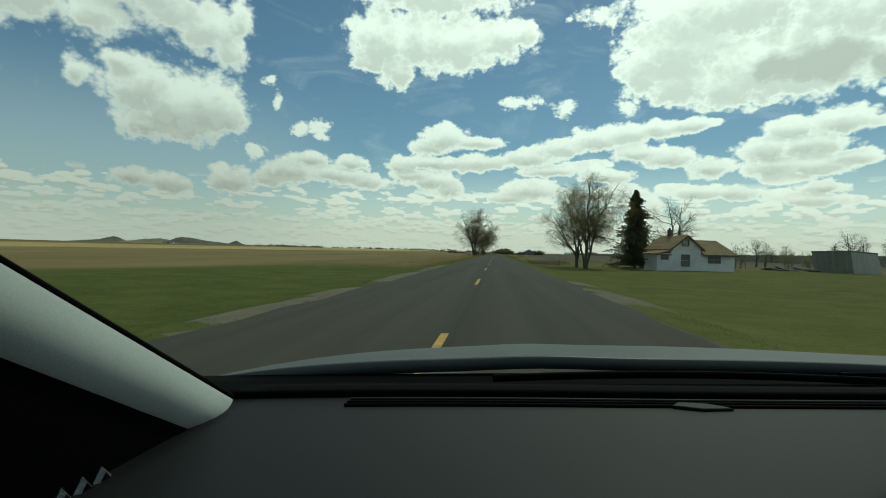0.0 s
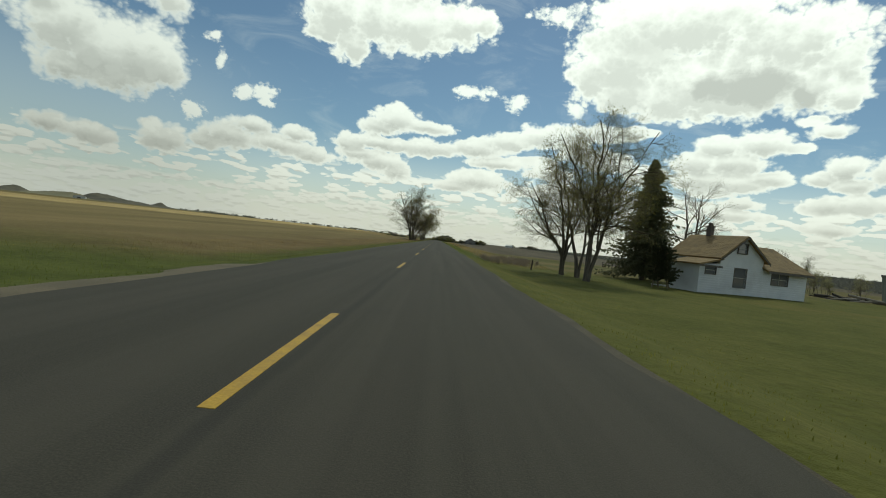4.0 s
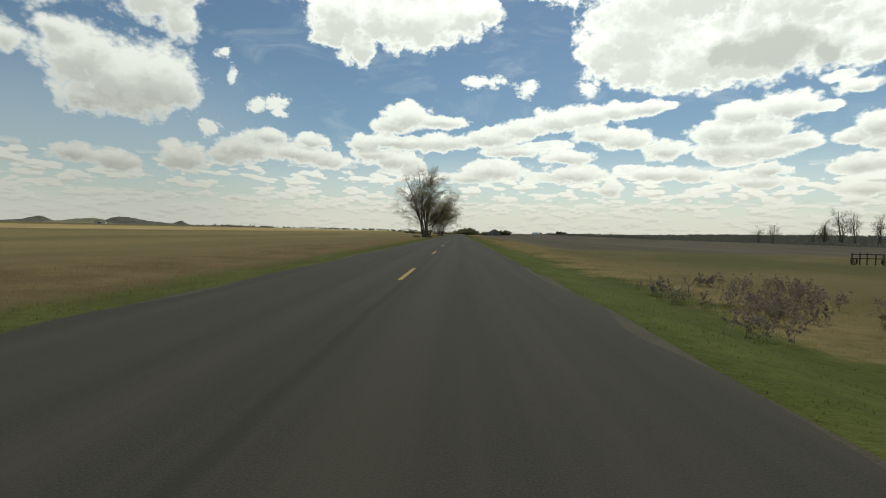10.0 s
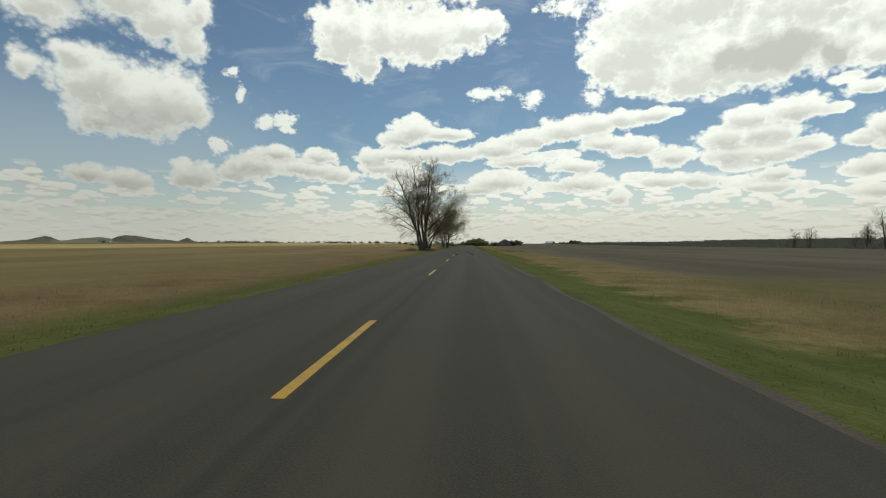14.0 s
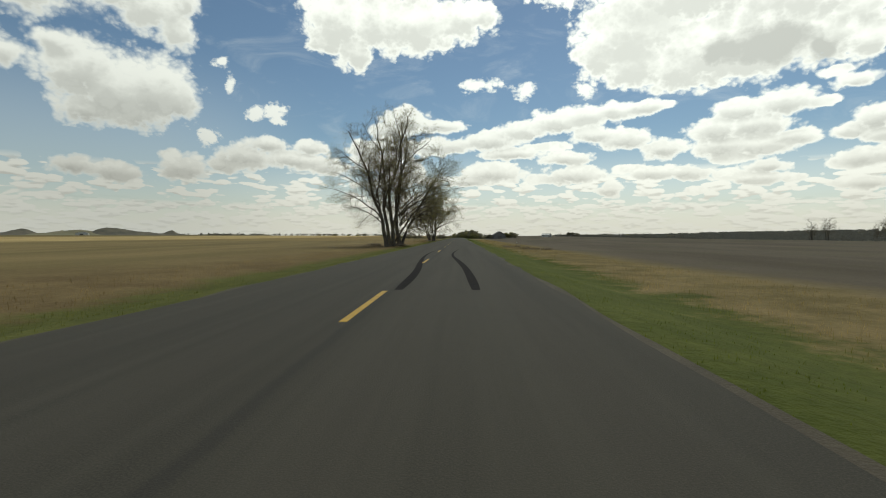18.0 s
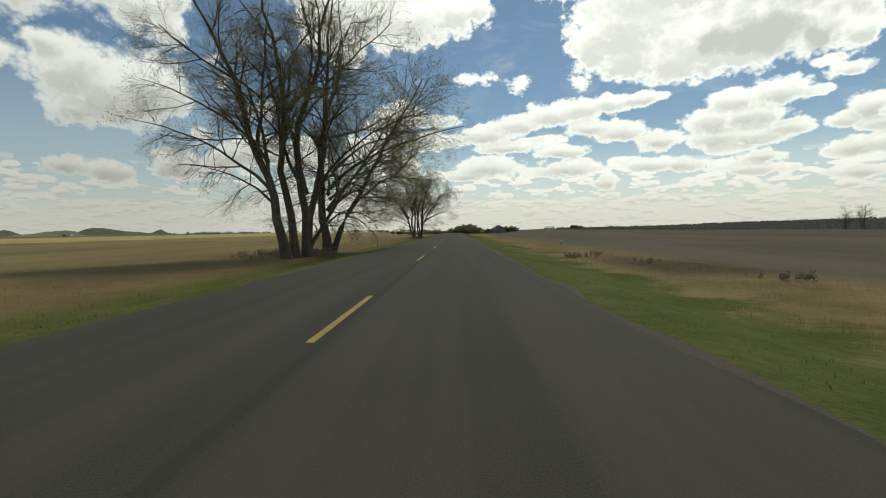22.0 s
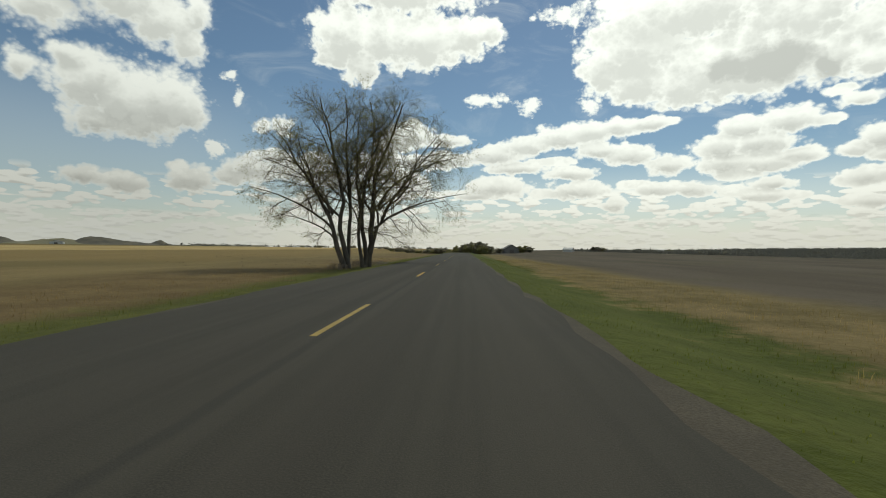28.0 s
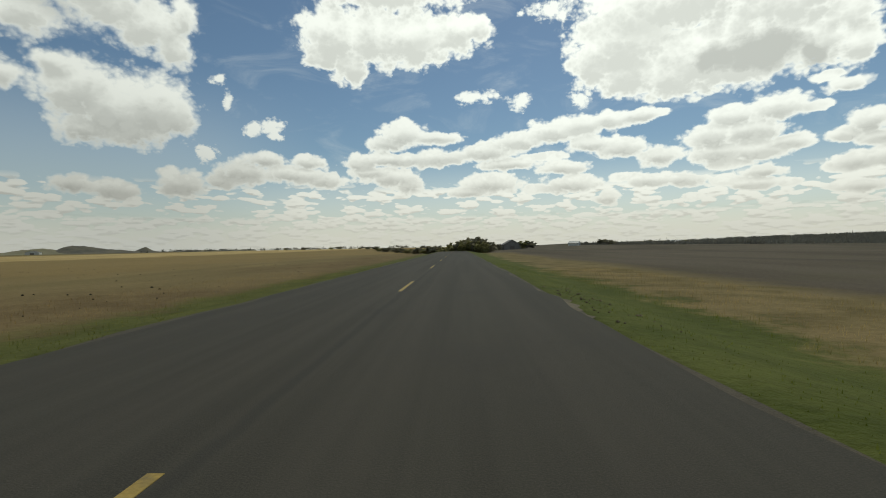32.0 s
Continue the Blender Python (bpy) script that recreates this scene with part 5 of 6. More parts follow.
post(9.05, 63.1, 0.85, 4, "short dark wooden fence post in the grass")
post(29.2, 99.9, 1.1, 5, "leaning grey fence post beside the pole")
post(24.4, 20.0, 0.5, 2, "short stub of a post on the lawn", 0.04)


def marker():
    ob = thing("marker_post", "thin grey post with a small white plate in the field edge", "marker", at=on(12.2, 232.4))
    part("stake", box_mesh("stake", OLDWOOD, -0.025, -0.02, -0.1, 0.025, 0.02, 0.46, bevel=0.004), ob)
    part("plate", box_mesh("plate", TIN, -0.08, -0.045, 0.36, 0.08, -0.022, 0.56, bevel=0.006), ob, "small blank white plate")


marker()


def stones(count, x0, x1, y0, y1, seed):
    """Pale loose stones spilt on the verge."""
    rng = np.random.default_rng(seed)
    x, y, r = x0 + (x1 - x0) * rng.random(count), y0 + (y1 - y0) * rng.random(count), 0.012 + 0.03 * rng.random(count) ** 2
    shape = np.array([(1, 0, 0), (-1, 0, 0), (0, 1, 0), (0, -1, 0), (0, 0, 0.7), (0, 0, -0.7)])
    c = np.stack([x, y, np.maximum(land(x, y), -0.5) + r * 0.3], 1)
    v = (c[:, None] + shape[None] * (r[:, None, None] * (0.7 + 0.6 * rng.random((count, 6, 1))))).reshape(-1, 3)
    tri = np.array(((0, 2, 4), (2, 1, 4), (1, 3, 4), (3, 0, 4), (2, 0, 5), (1, 2, 5), (3, 1, 5), (0, 3, 5)))
    return mesh_np("stones", v, [(np.arange(count)[:, None, None] * 6 + tri[None]).reshape(-1, 3)], SAND)


tagged(new("stones", stones(60, 3.85, 4.7, 303, 310, 27)), "pale loose stones spilt on the verge", "stones", kind="stuff")
tagged(new("stones", stones(160, -5.0, -3.5, -2, 30, 28)), "pale loose stones along the western road edge", "stones", kind="stuff")


def pole():
    ob = thing("utility_pole", "broken leaning wooden utility pole", "pole", at=on(30.1, 99.7))
    t = np.linspace(0, 1, 10)[None]
    line = np.stack([0.9 * t, 0 * t, -0.3 + 5.0 * t], -1)
    v, f = tubes([(line, 0.15 - 0.05 * t)], 10)
    part("shaft", mesh_np("shaft", v, [f, (np.arange(10) + 90)[None]], OLDWOOD, True), ob)
    line = np.stack([0.08 + 0.62 * t, 0.2 + 0 * t, -0.3 + 3.4 * t], -1)
    v, f = tubes([(line, 0.12 - 0.02 * t)], 8)
    part("brace_stub", mesh_np("brace_stub", v, [f, (np.arange(8) + 72)[None]], OLDWOOD, True), ob, "shorter stub lashed against the pole")
    for z in (1.6, 2.6):
        line = np.stack([0.12 + 0.19 * z + 0.2 * np.cos(t * 6.28), 0.09 + 0.24 * np.sin(t * 6.28), z + 0 * t], -1)
        v, f = tubes([(line, 0.012 + 0 * t)], 4)
        part("wire_binding", mesh_np("wire_binding", v, [f], RUST), ob)
    return ob


pole()


def ring(r, w, n=20):
    """A flat iron rim."""
    def build(bm):
        for i in range(n):
            a, b = 2 * math.pi * i / n, 2 * math.pi * (i + 1) / n
            out = [(r * math.cos(a), 0, r * math.sin(a)), (r * math.cos(b), 0, r * math.sin(b)), ((r - 0.06) * math.cos(b), 0, (r - 0.06) * math.sin(b)), ((r - 0.06) * math.cos(a), 0, (r - 0.06) * math.sin(a))]
            add_prism(bm, out, (0, -w / 2, 0), (0, w / 2, 0))
    return solid("wheel", RUST, build)


def old_machine():
    ob = thing("farm_machine", "rusted red-brown iron farm machine abandoned in the pasture", "machine", at=on(33.1, 101.3))

    def hull(bm, x0, x1, h, w):
        side = [(x0, 0, 0.12), (x1, 0, 0.12)] + [((x0 + x1) / 2 + (x1 - x0) / 2 * math.cos(a), 0, h * (0.45 + 0.55 * math.sin(a) ** 0.7)) for a in np.linspace(0.0, math.pi, 13)]
        add_prism(bm, side, (0, -w / 2, 0), (0, w / 2, 0))
    part("body", solid("body", RUST, lambda bm: hull(bm, -1.4, 0.55, 1.15, 1.1), 0.06), ob, "boxy rusted iron body")
    part("rear_body", solid("rear_body", RUST, lambda bm: hull(bm, 0.85, 1.85, 0.98, 1.0), 0.06), ob)
    for x in (-1.0, 0.2, 1.4):
        w = part("wheel", ring(0.26, 0.10), ob, "small iron spoked wheel")
        w.location = (x, -0.3, 0.24)
        for i in range(4):
            s = part("spoke", box_mesh("spoke", RUST, -0.22, -0.015, -0.015, 0.22, 0.015, 0.015), w)
            s.rotation_euler = (0, i * math.pi / 4, 0)
    for x in (-0.6, -0.25):
        part("lever", box_mesh("lever", RUST, x - 0.02, -0.02, 1.1, x + 0.02, 0.02, 1.5), ob)
    return ob


old_machine()


def hay_rake():
    ob = thing("hay_rake", "old low implement frame with small iron wheels", "machine", at=on(30.6, 104.8))
    for z in (0.42, 0.72):
        part("rail", box_mesh("rail", OLDWOOD, -1.3, -0.04, z, 1.6, 0.04, z + 0.07, bevel=0.01), ob)
    for x in (-1.25, -0.7, -0.2, 0.4, 0.95, 1.5):
        part("upright", box_mesh("upright", OLDWOOD, x - 0.035, -0.09, -0.05, x + 0.035, -0.045, 0.86 - 0.1 * (x > 0), bevel=0.006), ob)
    for x in (-0.95, 1.2):
        w = part("wheel", ring(0.24, 0.08), ob)
        w.location = (x, 0.12, 0.24)
        for i in range(3):
            s = part("spoke", box_mesh("spoke", RUST, -0.21, -0.012, -0.012, 0.21, 0.012, 0.012), w)
            s.rotation_euler = (0, i * math.pi / 3, 0)
    return ob


hay_rake()


def fallen_branch(x, y, turn, length, seed):
    rng = np.random.default_rng(seed)
    ob = thing("fallen_branch", "bleached fallen branch lying at the road's edge", "branch", "fallen branches", (x, y, max(float(land(x, y)), -0.5) + 0.06), turn)
    t = np.linspace(0, 1, 9)
    line = np.stack([t * length, 0.25 * np.sin(t * 5) + 0.05 * rng.normal(size=9), 0.06 + 0.12 * np.sin(t * 3.1) + 0.02 * rng.normal(size=9)], 1)[None]
    r = (0.045 * (1 - 0.7 * t))[None]
    v, f = tubes([(line, r)], 7)
    part("limb", mesh_np("limb", v, [f], BLEACHED, True), ob)
    p, q = sprout(rng, line, r, 7, 0.2, 1.0, length * 0.35, (25, 55), 0.0, 0.12, 4, 0.02)
    p[..., 2] = np.clip(p[..., 2], -0.04, 0.3)
    for i in range(len(p)):
        v, f = tubes([(p[i:i + 1], q[i:i + 1])], 5)
        part("side_branch", mesh_np("side_branch", v, [f], BLEACHED, True), ob)


fallen_branch(-6.9, 291.6, 40, 2.6, 61)
fallen_branch(-6.5, 294.0, 55, 2.2, 62)
fallen_branch(-7.5, 216.4, 30, 1.3, 63)


# ---------------------------------------------------------------- distance
def far_tree(seed, h, thick=4.5):
    """A bare tree for the distance, with thick enough twigs to be seen."""
    return bare_tree("field_tree", "bare tree far out in the fields", (0, 0, 0), ((0, 0, -0.2, rng_pick(seed) * 0.1, 0, h, 0.022 * h), (0.3, 0, -0.2, -rng_pick(seed + 5) * 0.16, 0, h * 0.85, 0.016 * h), (-0.2, 0.2, -0.2, 0.18, 0.1, h * 0.8, 0.014 * h)),
                     seed, (8, h * 0.42), (6, h * 0.22), (5, h * 0.12), (3, h * 0.07), (0, 0), "trees in the fields", limb_angle=(25, 60), thick=thick, start=0.3, split=False)


def rng_pick(seed):
    return float(np.random.default_rng(seed).normal())


kinds = [far_tree(71, 12.0), far_tree(72, 12.0), far_tree(73, 12.0), far_tree(74, 12.0, 1.2), far_tree(75, 12.0, 1.2)]
spots = [(303, 565, 1.75), (319, 568, 1.85), (353, 560, 1.2), (366, 562, 1.55), (381, 560, 1.7), (396, 563, 1.9), (372, 570, 1.2), (430, 575, 1.5),
         (62.9, 101.2, 0.46), (67.5, 97.8, 0.44), (65, 101, 0.36), (60.5, 103, 0.38)]
slim = len(spots) - 4
kinds[3].matrix_basis = pose(*on(55.6, 105.7), 0, 0, 20) @ Matrix.Diagonal((0.5, 0.5, 0.5, 1))
kinds[4].matrix_basis = pose(*on(58, 107), 0, 0, 200) @ Matrix.Diagonal((0.42, 0.42, 0.42, 1))
for i, (x, y, s) in enumerate(spots):
    m = pose(*on(x, y), 0, 0, 77 * i % 360) @ Matrix.Diagonal((s, s, s * (0.9 + 0.2 * (i % 3) / 2), 1))
    if i < 3:
        kinds[i].matrix_basis = m
    elif i >= slim:
        copy_thing(kinds[3 + i % 2], m)
    else:
        copy_thing(kinds[i % 3], m)
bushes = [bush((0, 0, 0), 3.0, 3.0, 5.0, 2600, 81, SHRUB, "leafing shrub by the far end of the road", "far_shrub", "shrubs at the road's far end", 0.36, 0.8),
          bush((0, 0, 0), 3.4, 3.0, 6.0, 2600, 82, FARWOOD, "dense brown-green thicket tree by the far road, coloured paler for haze", "far_shrub", "shrubs at the road's far end", 0.4, 0.8)]
spots = [(-3.5, 548, 1.25), (0.5, 552, 1.35), (4.5, 549, 1.4), (8.5, 553, 1.45), (12.5, 550, 1.4), (16, 555, 1.2), (2.5, 560, 1.3), (10.5, 562, 1.4), (-1.5, 565, 1.3), (14.0, 566, 1.3),
         (-20, 605, 1.05), (-14, 600, 1.1), (-9, 590, 1.0), (-27, 612, 0.9), (-35, 640, 0.9), (-44, 655, 0.9), (-6.5, 580, 1.2), (-58, 690, 0.8), (-70, 720, 0.9), (36, 752, 1.2), (63, 762, 2.1), (70, 764, 1.4), (30, 748, 0.9)]
spots += [(157, 816, 1.3), (164, 812, 1.0), (192, 790, 1.1), (208, 748, 1.4), (219, 756, 1.2), (246, 760, 1.5), (262, 742, 1.3), (132, 850, 1.0), (285, 770, 1.2), (120, 800, 0.9),
          (-150, 900, 0.81), (-163, 905, 0.68), (-205, 930, 0.74), (-120, 880, 0.62), (-98, 860, 0.74), (-90, 866, 0.56), (-240, 960, 0.68), (-60, 820, 0.62), (-76, 840, 0.68), (-180, 915, 0.56), (-108, 868, 0.62)]
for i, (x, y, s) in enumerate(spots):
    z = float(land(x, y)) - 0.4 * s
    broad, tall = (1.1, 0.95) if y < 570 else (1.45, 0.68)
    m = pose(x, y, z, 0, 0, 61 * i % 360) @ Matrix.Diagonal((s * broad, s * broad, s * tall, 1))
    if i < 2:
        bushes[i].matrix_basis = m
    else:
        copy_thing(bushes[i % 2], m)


def woods(name, label, count, x0, x1, y0, y1, h0, h1, seed, size):
    """A far wood: many ragged crowns of loose twig tufts."""
    rng = np.random.default_rng(seed)
    x, y = x0 + (x1 - x0) * rng.random(count), y0 + (y1 - y0) * rng.random(count)
    z, h = land(x, y), h0 + (h1 - h0) * rng.random(count) ** 1.5
    n = 26
    c = np.repeat(np.stack([x, y, z], 1), n, 0) + np.concatenate([rng.normal(size=(count * n, 2)) * size * 1.1, (np.repeat(h, n) * rng.random(count * n))[:, None]], 1)
    a = rng.normal(size=(len(c), 3)) * size * 0.55
    b = rng.normal(size=(len(c), 3)) * size * 0.55
    a[:, 2] = np.abs(a[:, 2]) * 1.5
    v = np.stack([c, c + a, c + b], 1).reshape(-1, 3)
    return tagged(new(name, mesh_np(name, v, [np.arange(len(v)).reshape(-1, 3)], WOODS)), label, "woods", kind="stuff")


woods("far_woods", "dark bare woods along the far eastern rise", 9000, 300, 1500, -300, 1700, 2, 4.5, 91, 2.0)
woods("far_woods", "low brush line along the creek to the east", 1500, 150, 520, 560, 900, 1, 3.0, 92, 1.5)
woods("far_woods", "thin line of trees along the northern horizon", 130, -700, 120, 1250, 1500, 2, 5, 93, 2.4)


def far_barn(name, label, x, y, w, d, h, peak, turn, wall_mat, roof_mat):
    ob = thing(name, label, "barn", "", (x, y, float(land(x, y))), turn)
    outline = [(-w / 2, 0, -0.4), (w / 2, 0, -0.4), (w / 2, 0, h), (0, 0, peak), (-w / 2, 0, h)]
    part("walls", solid("walls", wall_mat, lambda bm: add_prism(bm, outline, (0, -d / 2, 0), (0, d / 2, 0))), ob)
    for s in (-1, 1):
        e = [(s * (w / 2 + 0.5), 0, h - 0.2), (0, 0, peak + 0.12), (0, 0, peak + 0.32), (s * (w / 2 + 0.5), 0, h)]
        part("roof", solid("roof", roof_mat, lambda bm: add_prism(bm, e, (0, -d / 2 - 0.5, 0), (0, d / 2 + 0.5, 0))), ob)
    part("door", box_mesh("door", TRIM, -w * 0.14, -d / 2 - 0.06, -0.3, w * 0.14, -d / 2 + 0.02, h * 0.75), ob)
    return ob


far_barn("barn", "dark gabled barn far down the road", 51, 759, 16, 12, 4.5, 9, 8, BARN, BARN)
far_barn("white_building", "low white farm building far across the field", 112, 760, 20, 9, 2.4, 4.2, 70, TIN, TIN)
far_barn("white_building", "small white farm building far across the field", 190, 720, 14, 8, 2.2, 3.8, 60, TIN, TIN)
far_barn("white_building", "white farm building below the western buttes", -1080, 1480, 30, 14, 6, 10, 20, TIN, BARN)


# ---------------------------------------------------------------- the car, standing where the drive begins
def plastic(name, a, rough, grain):
    m = paint(name, a, tuple(x * 0.85 for x in a), 2.5, grain, rough, 0.04, spread=0.3)
    m.node_tree.nodes["Principled BSDF"].inputs["Specular IOR Level"].default_value = 0.2
    return m


DASH = plastic("dark_grained_plastic", (0.0090, 0.0094, 0.0098), 0.62, 700)
LINER = plastic("pale_grey_cloth_trim", (0.48, 0.50, 0.47), 0.95, 500)
# near-zero black for rubber, and for shade painted along the dashboard's far strip
BLACK = plastic("black_rubber_and_shade", (0.0012, 0.0012, 0.0013), 0.85, 300)
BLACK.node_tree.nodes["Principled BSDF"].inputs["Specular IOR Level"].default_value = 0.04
SILVER = paint("silver_car_paint", (0.075, 0.08, 0.08), (0.055, 0.058, 0.06), 1.0, 200, 0.5, 0.02, metal=0.1, spread=0.1, dirt=(0.12, 0.11, 0.10), dirt_amount=0.35)
SILVER.node_tree.nodes["Principled BSDF"].inputs["Specular IOR Level"].default_value = 0.2
STEEL = paint("dull_alloy", (0.4, 0.4, 0.41), (0.3, 0.3, 0.31), 6, 80, 0.35, 0.1, metal=0.9)

MID = 0.55


def base_line(x):
    """The foot of the windscreen, bowed forwards in the middle."""
    return 0.76 - 0.13 * abs((x - 0.6) / 0.9) ** 1.3


def sill(x):
    """The height of the dashboard's far edge under the eye."""
    return -0.194 + 0.018 * x


def sheet(name, material, xs, front, back, height, rows=14, deep=0.03):
    """A curved panel between two lines across the car, with thickness."""
    v = []
    for t in np.linspace(0, 1, rows):
        for x in xs:
            y = back(x) * (1 - t) + front(x) * t
            v.append((x, y, height(x, y, t)))
    n, m = len(xs), rows
    v = np.array(v)
    low = v - np.array([0, 0, deep])
    i = (np.arange(m - 1)[:, None] * n + np.arange(n - 1)[None]).reshape(-1)
    top = np.stack([i, i + 1, i + n + 1, i + n], 1)
    edge = np.concatenate([np.arange(n), np.arange(1, m) * n + n - 1, (m - 1) * n + np.arange(n - 2, -1, -1), np.arange(m - 2, 0, -1) * n])
    nxt = np.roll(edge, -1)
    k = len(v)
    return mesh_np(name, np.concatenate([v, low]), [top, top[:, ::-1] + k, np.stack([edge, edge + k, nxt + k, nxt], 1)], material, True)


def tyre_mesh(r, w):
    t = np.linspace(0, 2 * np.pi, 29)[None]
    line = np.stack([0 * t, (r - w / 2) * np.cos(t), (r - w / 2) * np.sin(t)], -1)
    v, f = tubes([(line, np.full((1, 29), w / 2))], 10)
    return mesh_np("tyre", v, [f], BLACK, True)


def rim_mesh(r):
    def build(bm):
        ring_ = bmesh.ops.create_cone(bm, cap_ends=True, segments=24, radius1=r, radius2=r * 0.94, depth=0.14)
        bmesh.ops.rotate(bm, verts=ring_["verts"], matrix=Matrix.Rotation(radians(90), 3, "Y"))
        for i in range(5):
            a = i * 2 * math.pi / 5
            add_prism(bm, [(0.08, r * 0.15 * math.cos(a + 1.2), r * 0.15 * math.sin(a + 1.2)), (0.08, r * 0.9 * math.cos(a), r * 0.9 * math.sin(a)), (0.08, r * 0.9 * math.cos(a + 0.2), r * 0.9 * math.sin(a + 0.2))], (-0.02, 0, 0), (0.015, 0, 0))
    return solid("rim", STEEL, build)


def car():
    ob = thing("car", "silver car with a dark grey dashboard and pale grey pillar trim", "car", at=(0.659, -2.95, 1.114))
    wide = np.linspace(-0.335, 1.43, 44)

    def near(x):
        return 0.28 + 0.12 * float(ease(x, 0.14, 0.36)) + 0.04 * float(ease(x, 0.3, 0.5)) - 0.2 * float(ease(x, 0.9, 1.05))

    def top(x, y, t):
        round_near = 0.035 * max(0.0, 1 - t / 0.10) ** 2
        return sill(x) + 0.006 * (1 - t) - round_near - 0.003 * math.cos(5 * (x - 0.4))
    dash = part("dashboard", sheet("dashboard", DASH, wide, lambda x: base_line(x) - 0.004, near, top, 26, 0.05), ob, "broad dark grey grained dashboard top")
    slit = [(x, base_line(x) - 0.080) for x in np.linspace(-0.18, 1.3, 40)]
    for off, name, r in ((0.0, "defroster_vent", 0.0035), (0.012, "defroster_vent", 0.003), (0.026, "vent_lip", 0.0025)):
        line = np.array([[(x, y + off, sill(x) + 0.0015 - 0.003 * math.cos(5 * (x - 0.4))) for x, y in slit]])
        v, f = tubes([(line, np.full((1, len(slit)), r))], 6)
        part(name, mesh_np(name, v, [f], BLACK if r > 0.0027 else DASH, True), dash, "long narrow black defroster slot" if r == 0.0035 else "")

    def clip(bm):
        add_prism(bm, [(0.225, 0.634, 0), (0.238, 0.650, 0), (0.275, 0.650, 0), (0.30, 0.636, 0), (0.26, 0.627, 0)], (0, 0, -0.196), (0, 0, -0.186))
    part("sensor", solid("sensor", DASH, clip, 0.002), dash, "small raised sensor on the vent")
    # windscreen frit, plus the shade on the dashboard's far strip laid as a sheet
    part("windscreen_trim", sheet("windscreen_trim", BLACK, np.linspace(-0.33, 1.42, 44), lambda x: base_line(x) - 0.002, lambda x: base_line(x) - 0.040, lambda x, y, t: sill(x) + 0.008 - 0.003 * math.cos(5 * (x - 0.4)), 4, 0.012), ob, "black windscreen frit and painted shade along the dashboard's far edge")
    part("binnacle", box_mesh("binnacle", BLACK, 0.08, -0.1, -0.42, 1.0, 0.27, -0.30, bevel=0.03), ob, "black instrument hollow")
    part("lower_dashboard", box_mesh("lower_dashboard", DASH, -0.3, 0.25, -0.55, 1.4, 0.45, -0.255, bevel=0.02), ob)
    cowl = lambda x: base_line(x) + 0.125
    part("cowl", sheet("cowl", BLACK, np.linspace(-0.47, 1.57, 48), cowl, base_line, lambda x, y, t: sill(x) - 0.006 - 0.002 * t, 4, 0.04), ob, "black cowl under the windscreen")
    for x0, x1, off in ((0.0, 0.62, 0.055), (0.55, 1.25, 0.075)):
        xs = np.linspace(x0, x1, 16)
        line = np.array([[(x, base_line(x) + off, -0.192 + 0.018 * x + 0.005 * math.sin((x - x0) * 6)) for x in xs]])
        v, f = tubes([(line, np.full((1, 16), 0.006))], 6)
        part("wiper", mesh_np("wiper", v, [f], BLACK, True), ob)

    def bonnet(x, y, t):
        c = (x - MID) / 0.86
        return -0.168 + 0.012 * x - 0.122 * (y - 0.78) - 0.017 * c * c - 0.05 * t ** 4 - 0.010 * abs(c) ** 6 + 0.004 * math.exp(-((abs(c) - 0.55) / 0.12) ** 2)
    part("bonnet", sheet("bonnet", SILVER, np.linspace(-0.50, 1.58, 44), lambda x: 1.62 - 0.3 * ((x - MID) / 0.86) ** 2, cowl, bonnet, 20, 0.02), ob, "silver bonnet, dusty, reflecting the sky")

    def pillar(x0, way):
        """A slanting trim panel with a rounded face."""
        foot, head = np.array([(0.655, -0.242), (0.55, -0.246)]), np.array([(-0.25, 0.314), (-0.25, 0.235)])
        s = np.linspace(0, 1, 10)
        rings = []
        for t in np.linspace(0, 1, 9):
            u, l = foot[0] * (1 - t) + head[0] * t, foot[1] * (1 - t) + head[1] * t
            face = [(x0 + way * 0.035 * math.sin(math.pi * (0.15 + 0.62 * a)), *(u * (1 - a) + l * a)) for a in s]
            back = [(x0 - way * 0.03, *(u * (1 - a) + l * a)) for a in s[::-1]]
            rings.append(face + back)
        v = np.array(rings)
        n, m = v.shape[1], len(rings)
        i = np.arange(m - 1)[:, None] * n + np.arange(n)[None]
        k = np.arange(m - 1)[:, None] * n + (np.arange(n)[None] + 1) % n
        return mesh_np("pillar", v.reshape(-1, 3), [np.stack([i, k, k + n, i + n], -1).reshape(-1, 4), np.arange(n)[None, ::-1], np.arange(n)[None] + (m - 1) * n], LINER, True)
    for x0, way in ((-0.345, 1), (1.445, -1)):
        p = part("pillar", pillar(x0, way), ob, "pale grey cloth-covered windscreen pillar")
        t = np.linspace(0, 1, 12)[None]
        v, f = tubes([(np.stack([x0 + way * 0.012 + 0 * t, 0.582 - 0.832 * t, -0.195 + 0.508 * t], -1), 0.0048 + 0 * t)], 7)
        part("seal", mesh_np("seal", v, [f], BLACK, True), p, "black rubber windscreen seal")
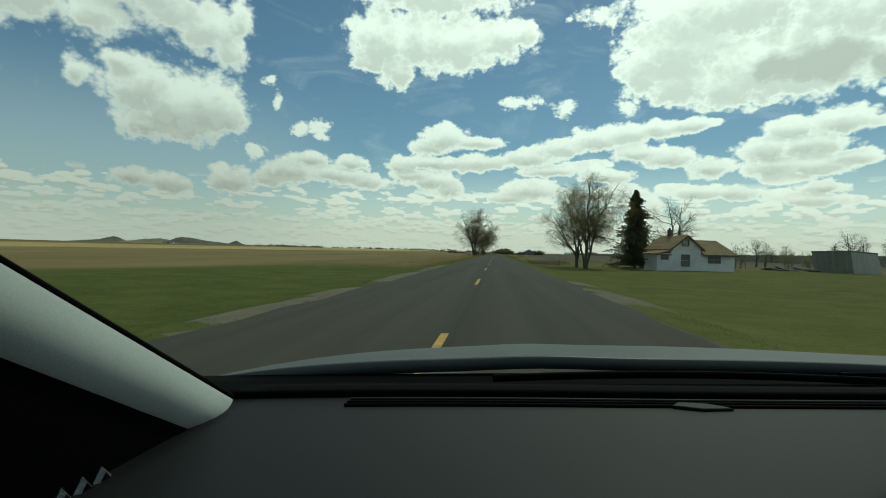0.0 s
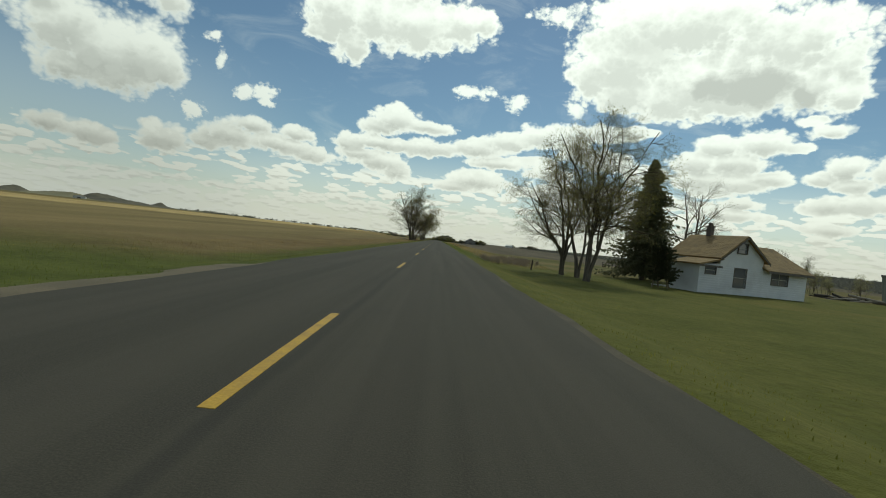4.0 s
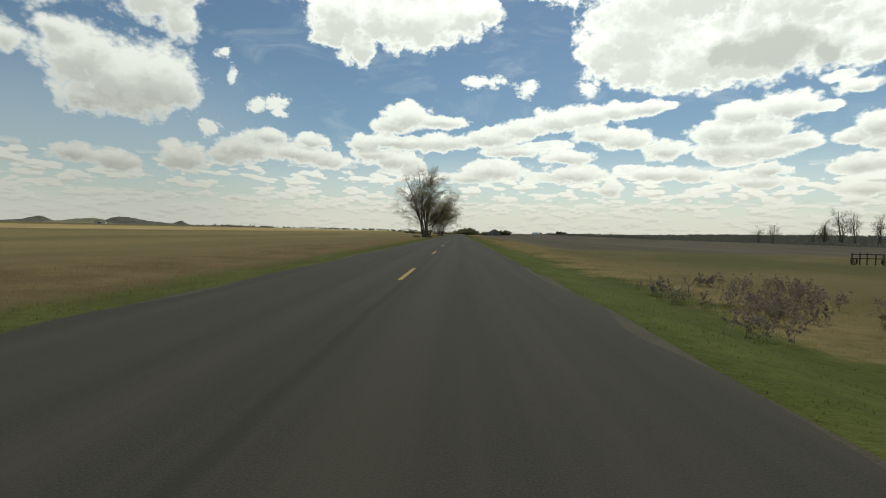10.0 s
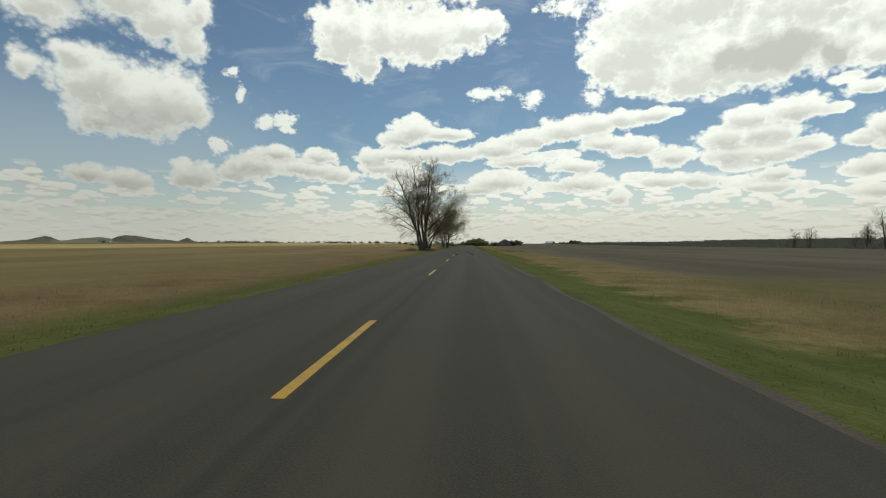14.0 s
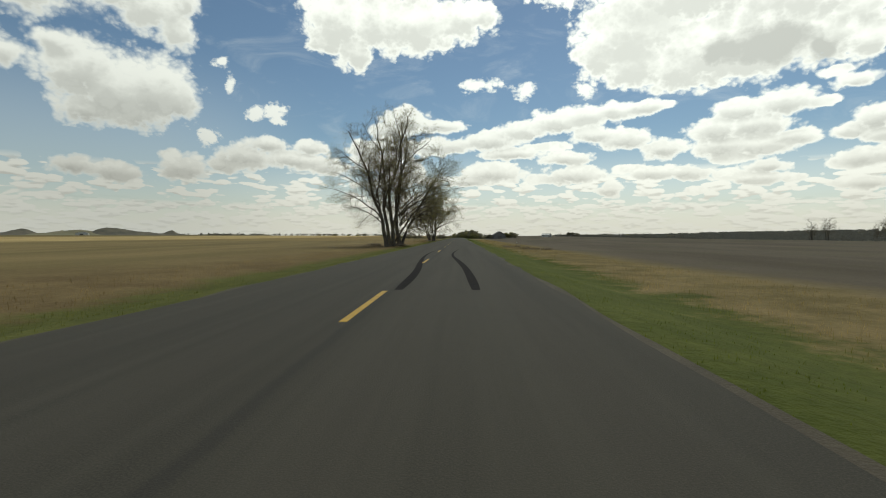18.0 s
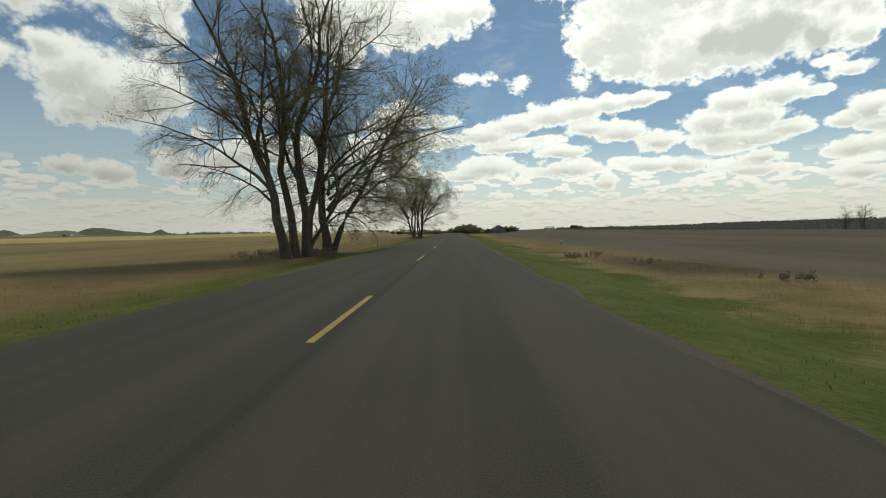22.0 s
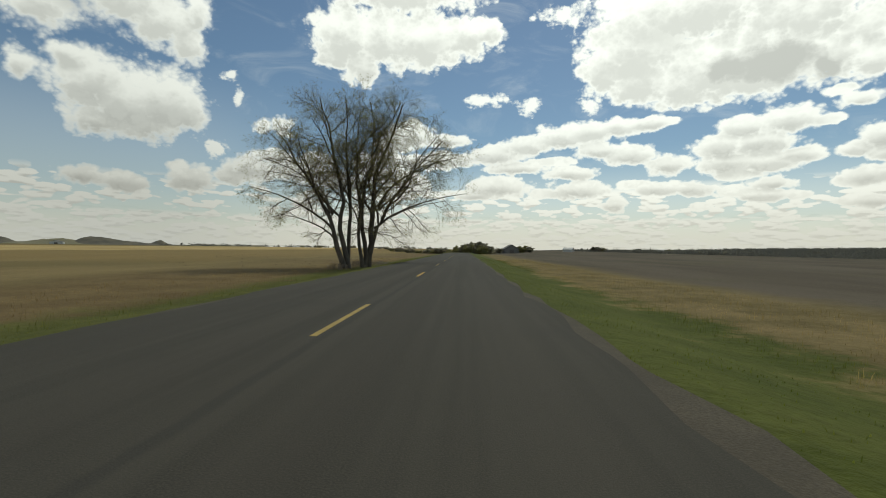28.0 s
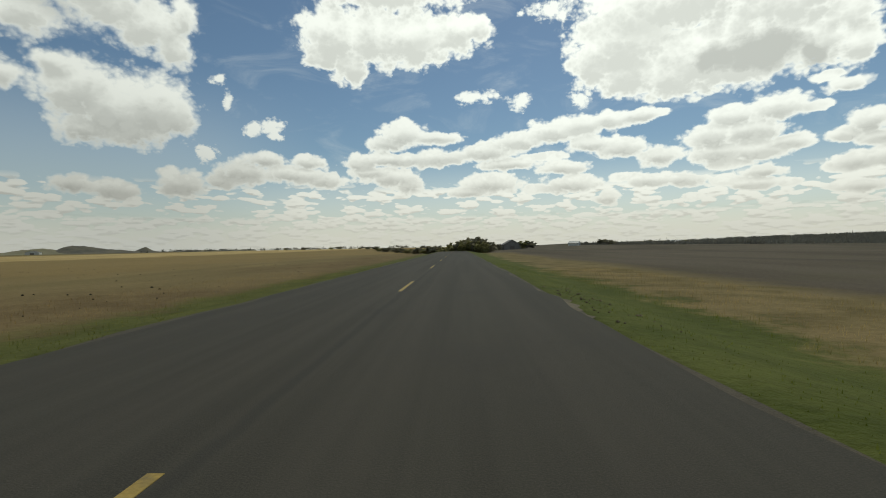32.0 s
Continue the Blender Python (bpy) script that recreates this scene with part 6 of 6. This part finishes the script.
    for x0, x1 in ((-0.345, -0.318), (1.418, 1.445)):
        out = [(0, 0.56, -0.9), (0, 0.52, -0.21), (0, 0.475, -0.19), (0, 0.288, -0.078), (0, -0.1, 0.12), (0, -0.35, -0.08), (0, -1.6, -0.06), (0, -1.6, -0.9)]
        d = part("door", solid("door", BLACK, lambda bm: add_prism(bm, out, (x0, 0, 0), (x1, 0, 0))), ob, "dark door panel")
        side = -0.36 if x0 < 0 else 1.45
        part("door_skin", solid("door_skin", SILVER, lambda bm: add_prism(bm, out, (side, 0, 0), (side + 0.012, 0, 0))), d)
    line = np.array([[(-0.312, 0.365 - 0.009 * i, -0.197 + 0.012 * (i % 2)) for i in range(9)]])
    v, f = tubes([(line, np.full((1, 9), 0.004))], 4)
    part("door_vent", mesh_np("door_vent", v, [f], STEEL), ob, "ribbed side vent")
    part("roof", box_mesh("roof", SILVER, -0.30, -1.6, 0.33, 1.40, -0.22, 0.38, bevel=0.02), ob, "silver roof panel")
    part("headliner", box_mesh("headliner", LINER, -0.27, -1.58, 0.295, 1.37, -0.24, 0.316, bevel=0.005), ob)
    part("rear_bulkhead", box_mesh("rear_bulkhead", BLACK, -0.3, -1.72, -0.9, 1.4, -1.62, 0.3, bevel=0.01), ob)

    def flank(bm, x0, x1):
        out = [(0, 2.0, -0.86), (0, 2.02, -0.5), (0, 1.5, -0.34), (0, 0.56, -0.22), (0, 0.56, -0.9)]
        add_prism(bm, out, (x0, 0, 0), (x1, 0, 0))
    for x0, x1 in ((-0.47, -0.41), (1.51, 1.57)):
        part("wing", solid("wing", SILVER, lambda bm: flank(bm, x0, x1), 0.01), ob)
    part("front_bumper", box_mesh("front_bumper", SILVER, -0.32, 1.55, -0.88, 1.42, 1.98, -0.48, bevel=0.08), ob)
    part("tail", box_mesh("tail", SILVER, -0.34, -2.5, -0.88, 1.44, -1.74, -0.08, bevel=0.1), ob)
    part("floor_pan", box_mesh("floor_pan", BLACK, -0.3, -1.7, -0.92, 1.4, 1.5, -0.88), ob)
    for x in (-0.28, 1.38):
        for y in (1.25, -1.5):
            w = part("wheel", rim_mesh(0.2), ob, "alloy wheel with a black tyre")
            w.location = (x, y, -0.794)
            part("tyre", tyre_mesh(0.32, 0.18), w)
    return ob


car()
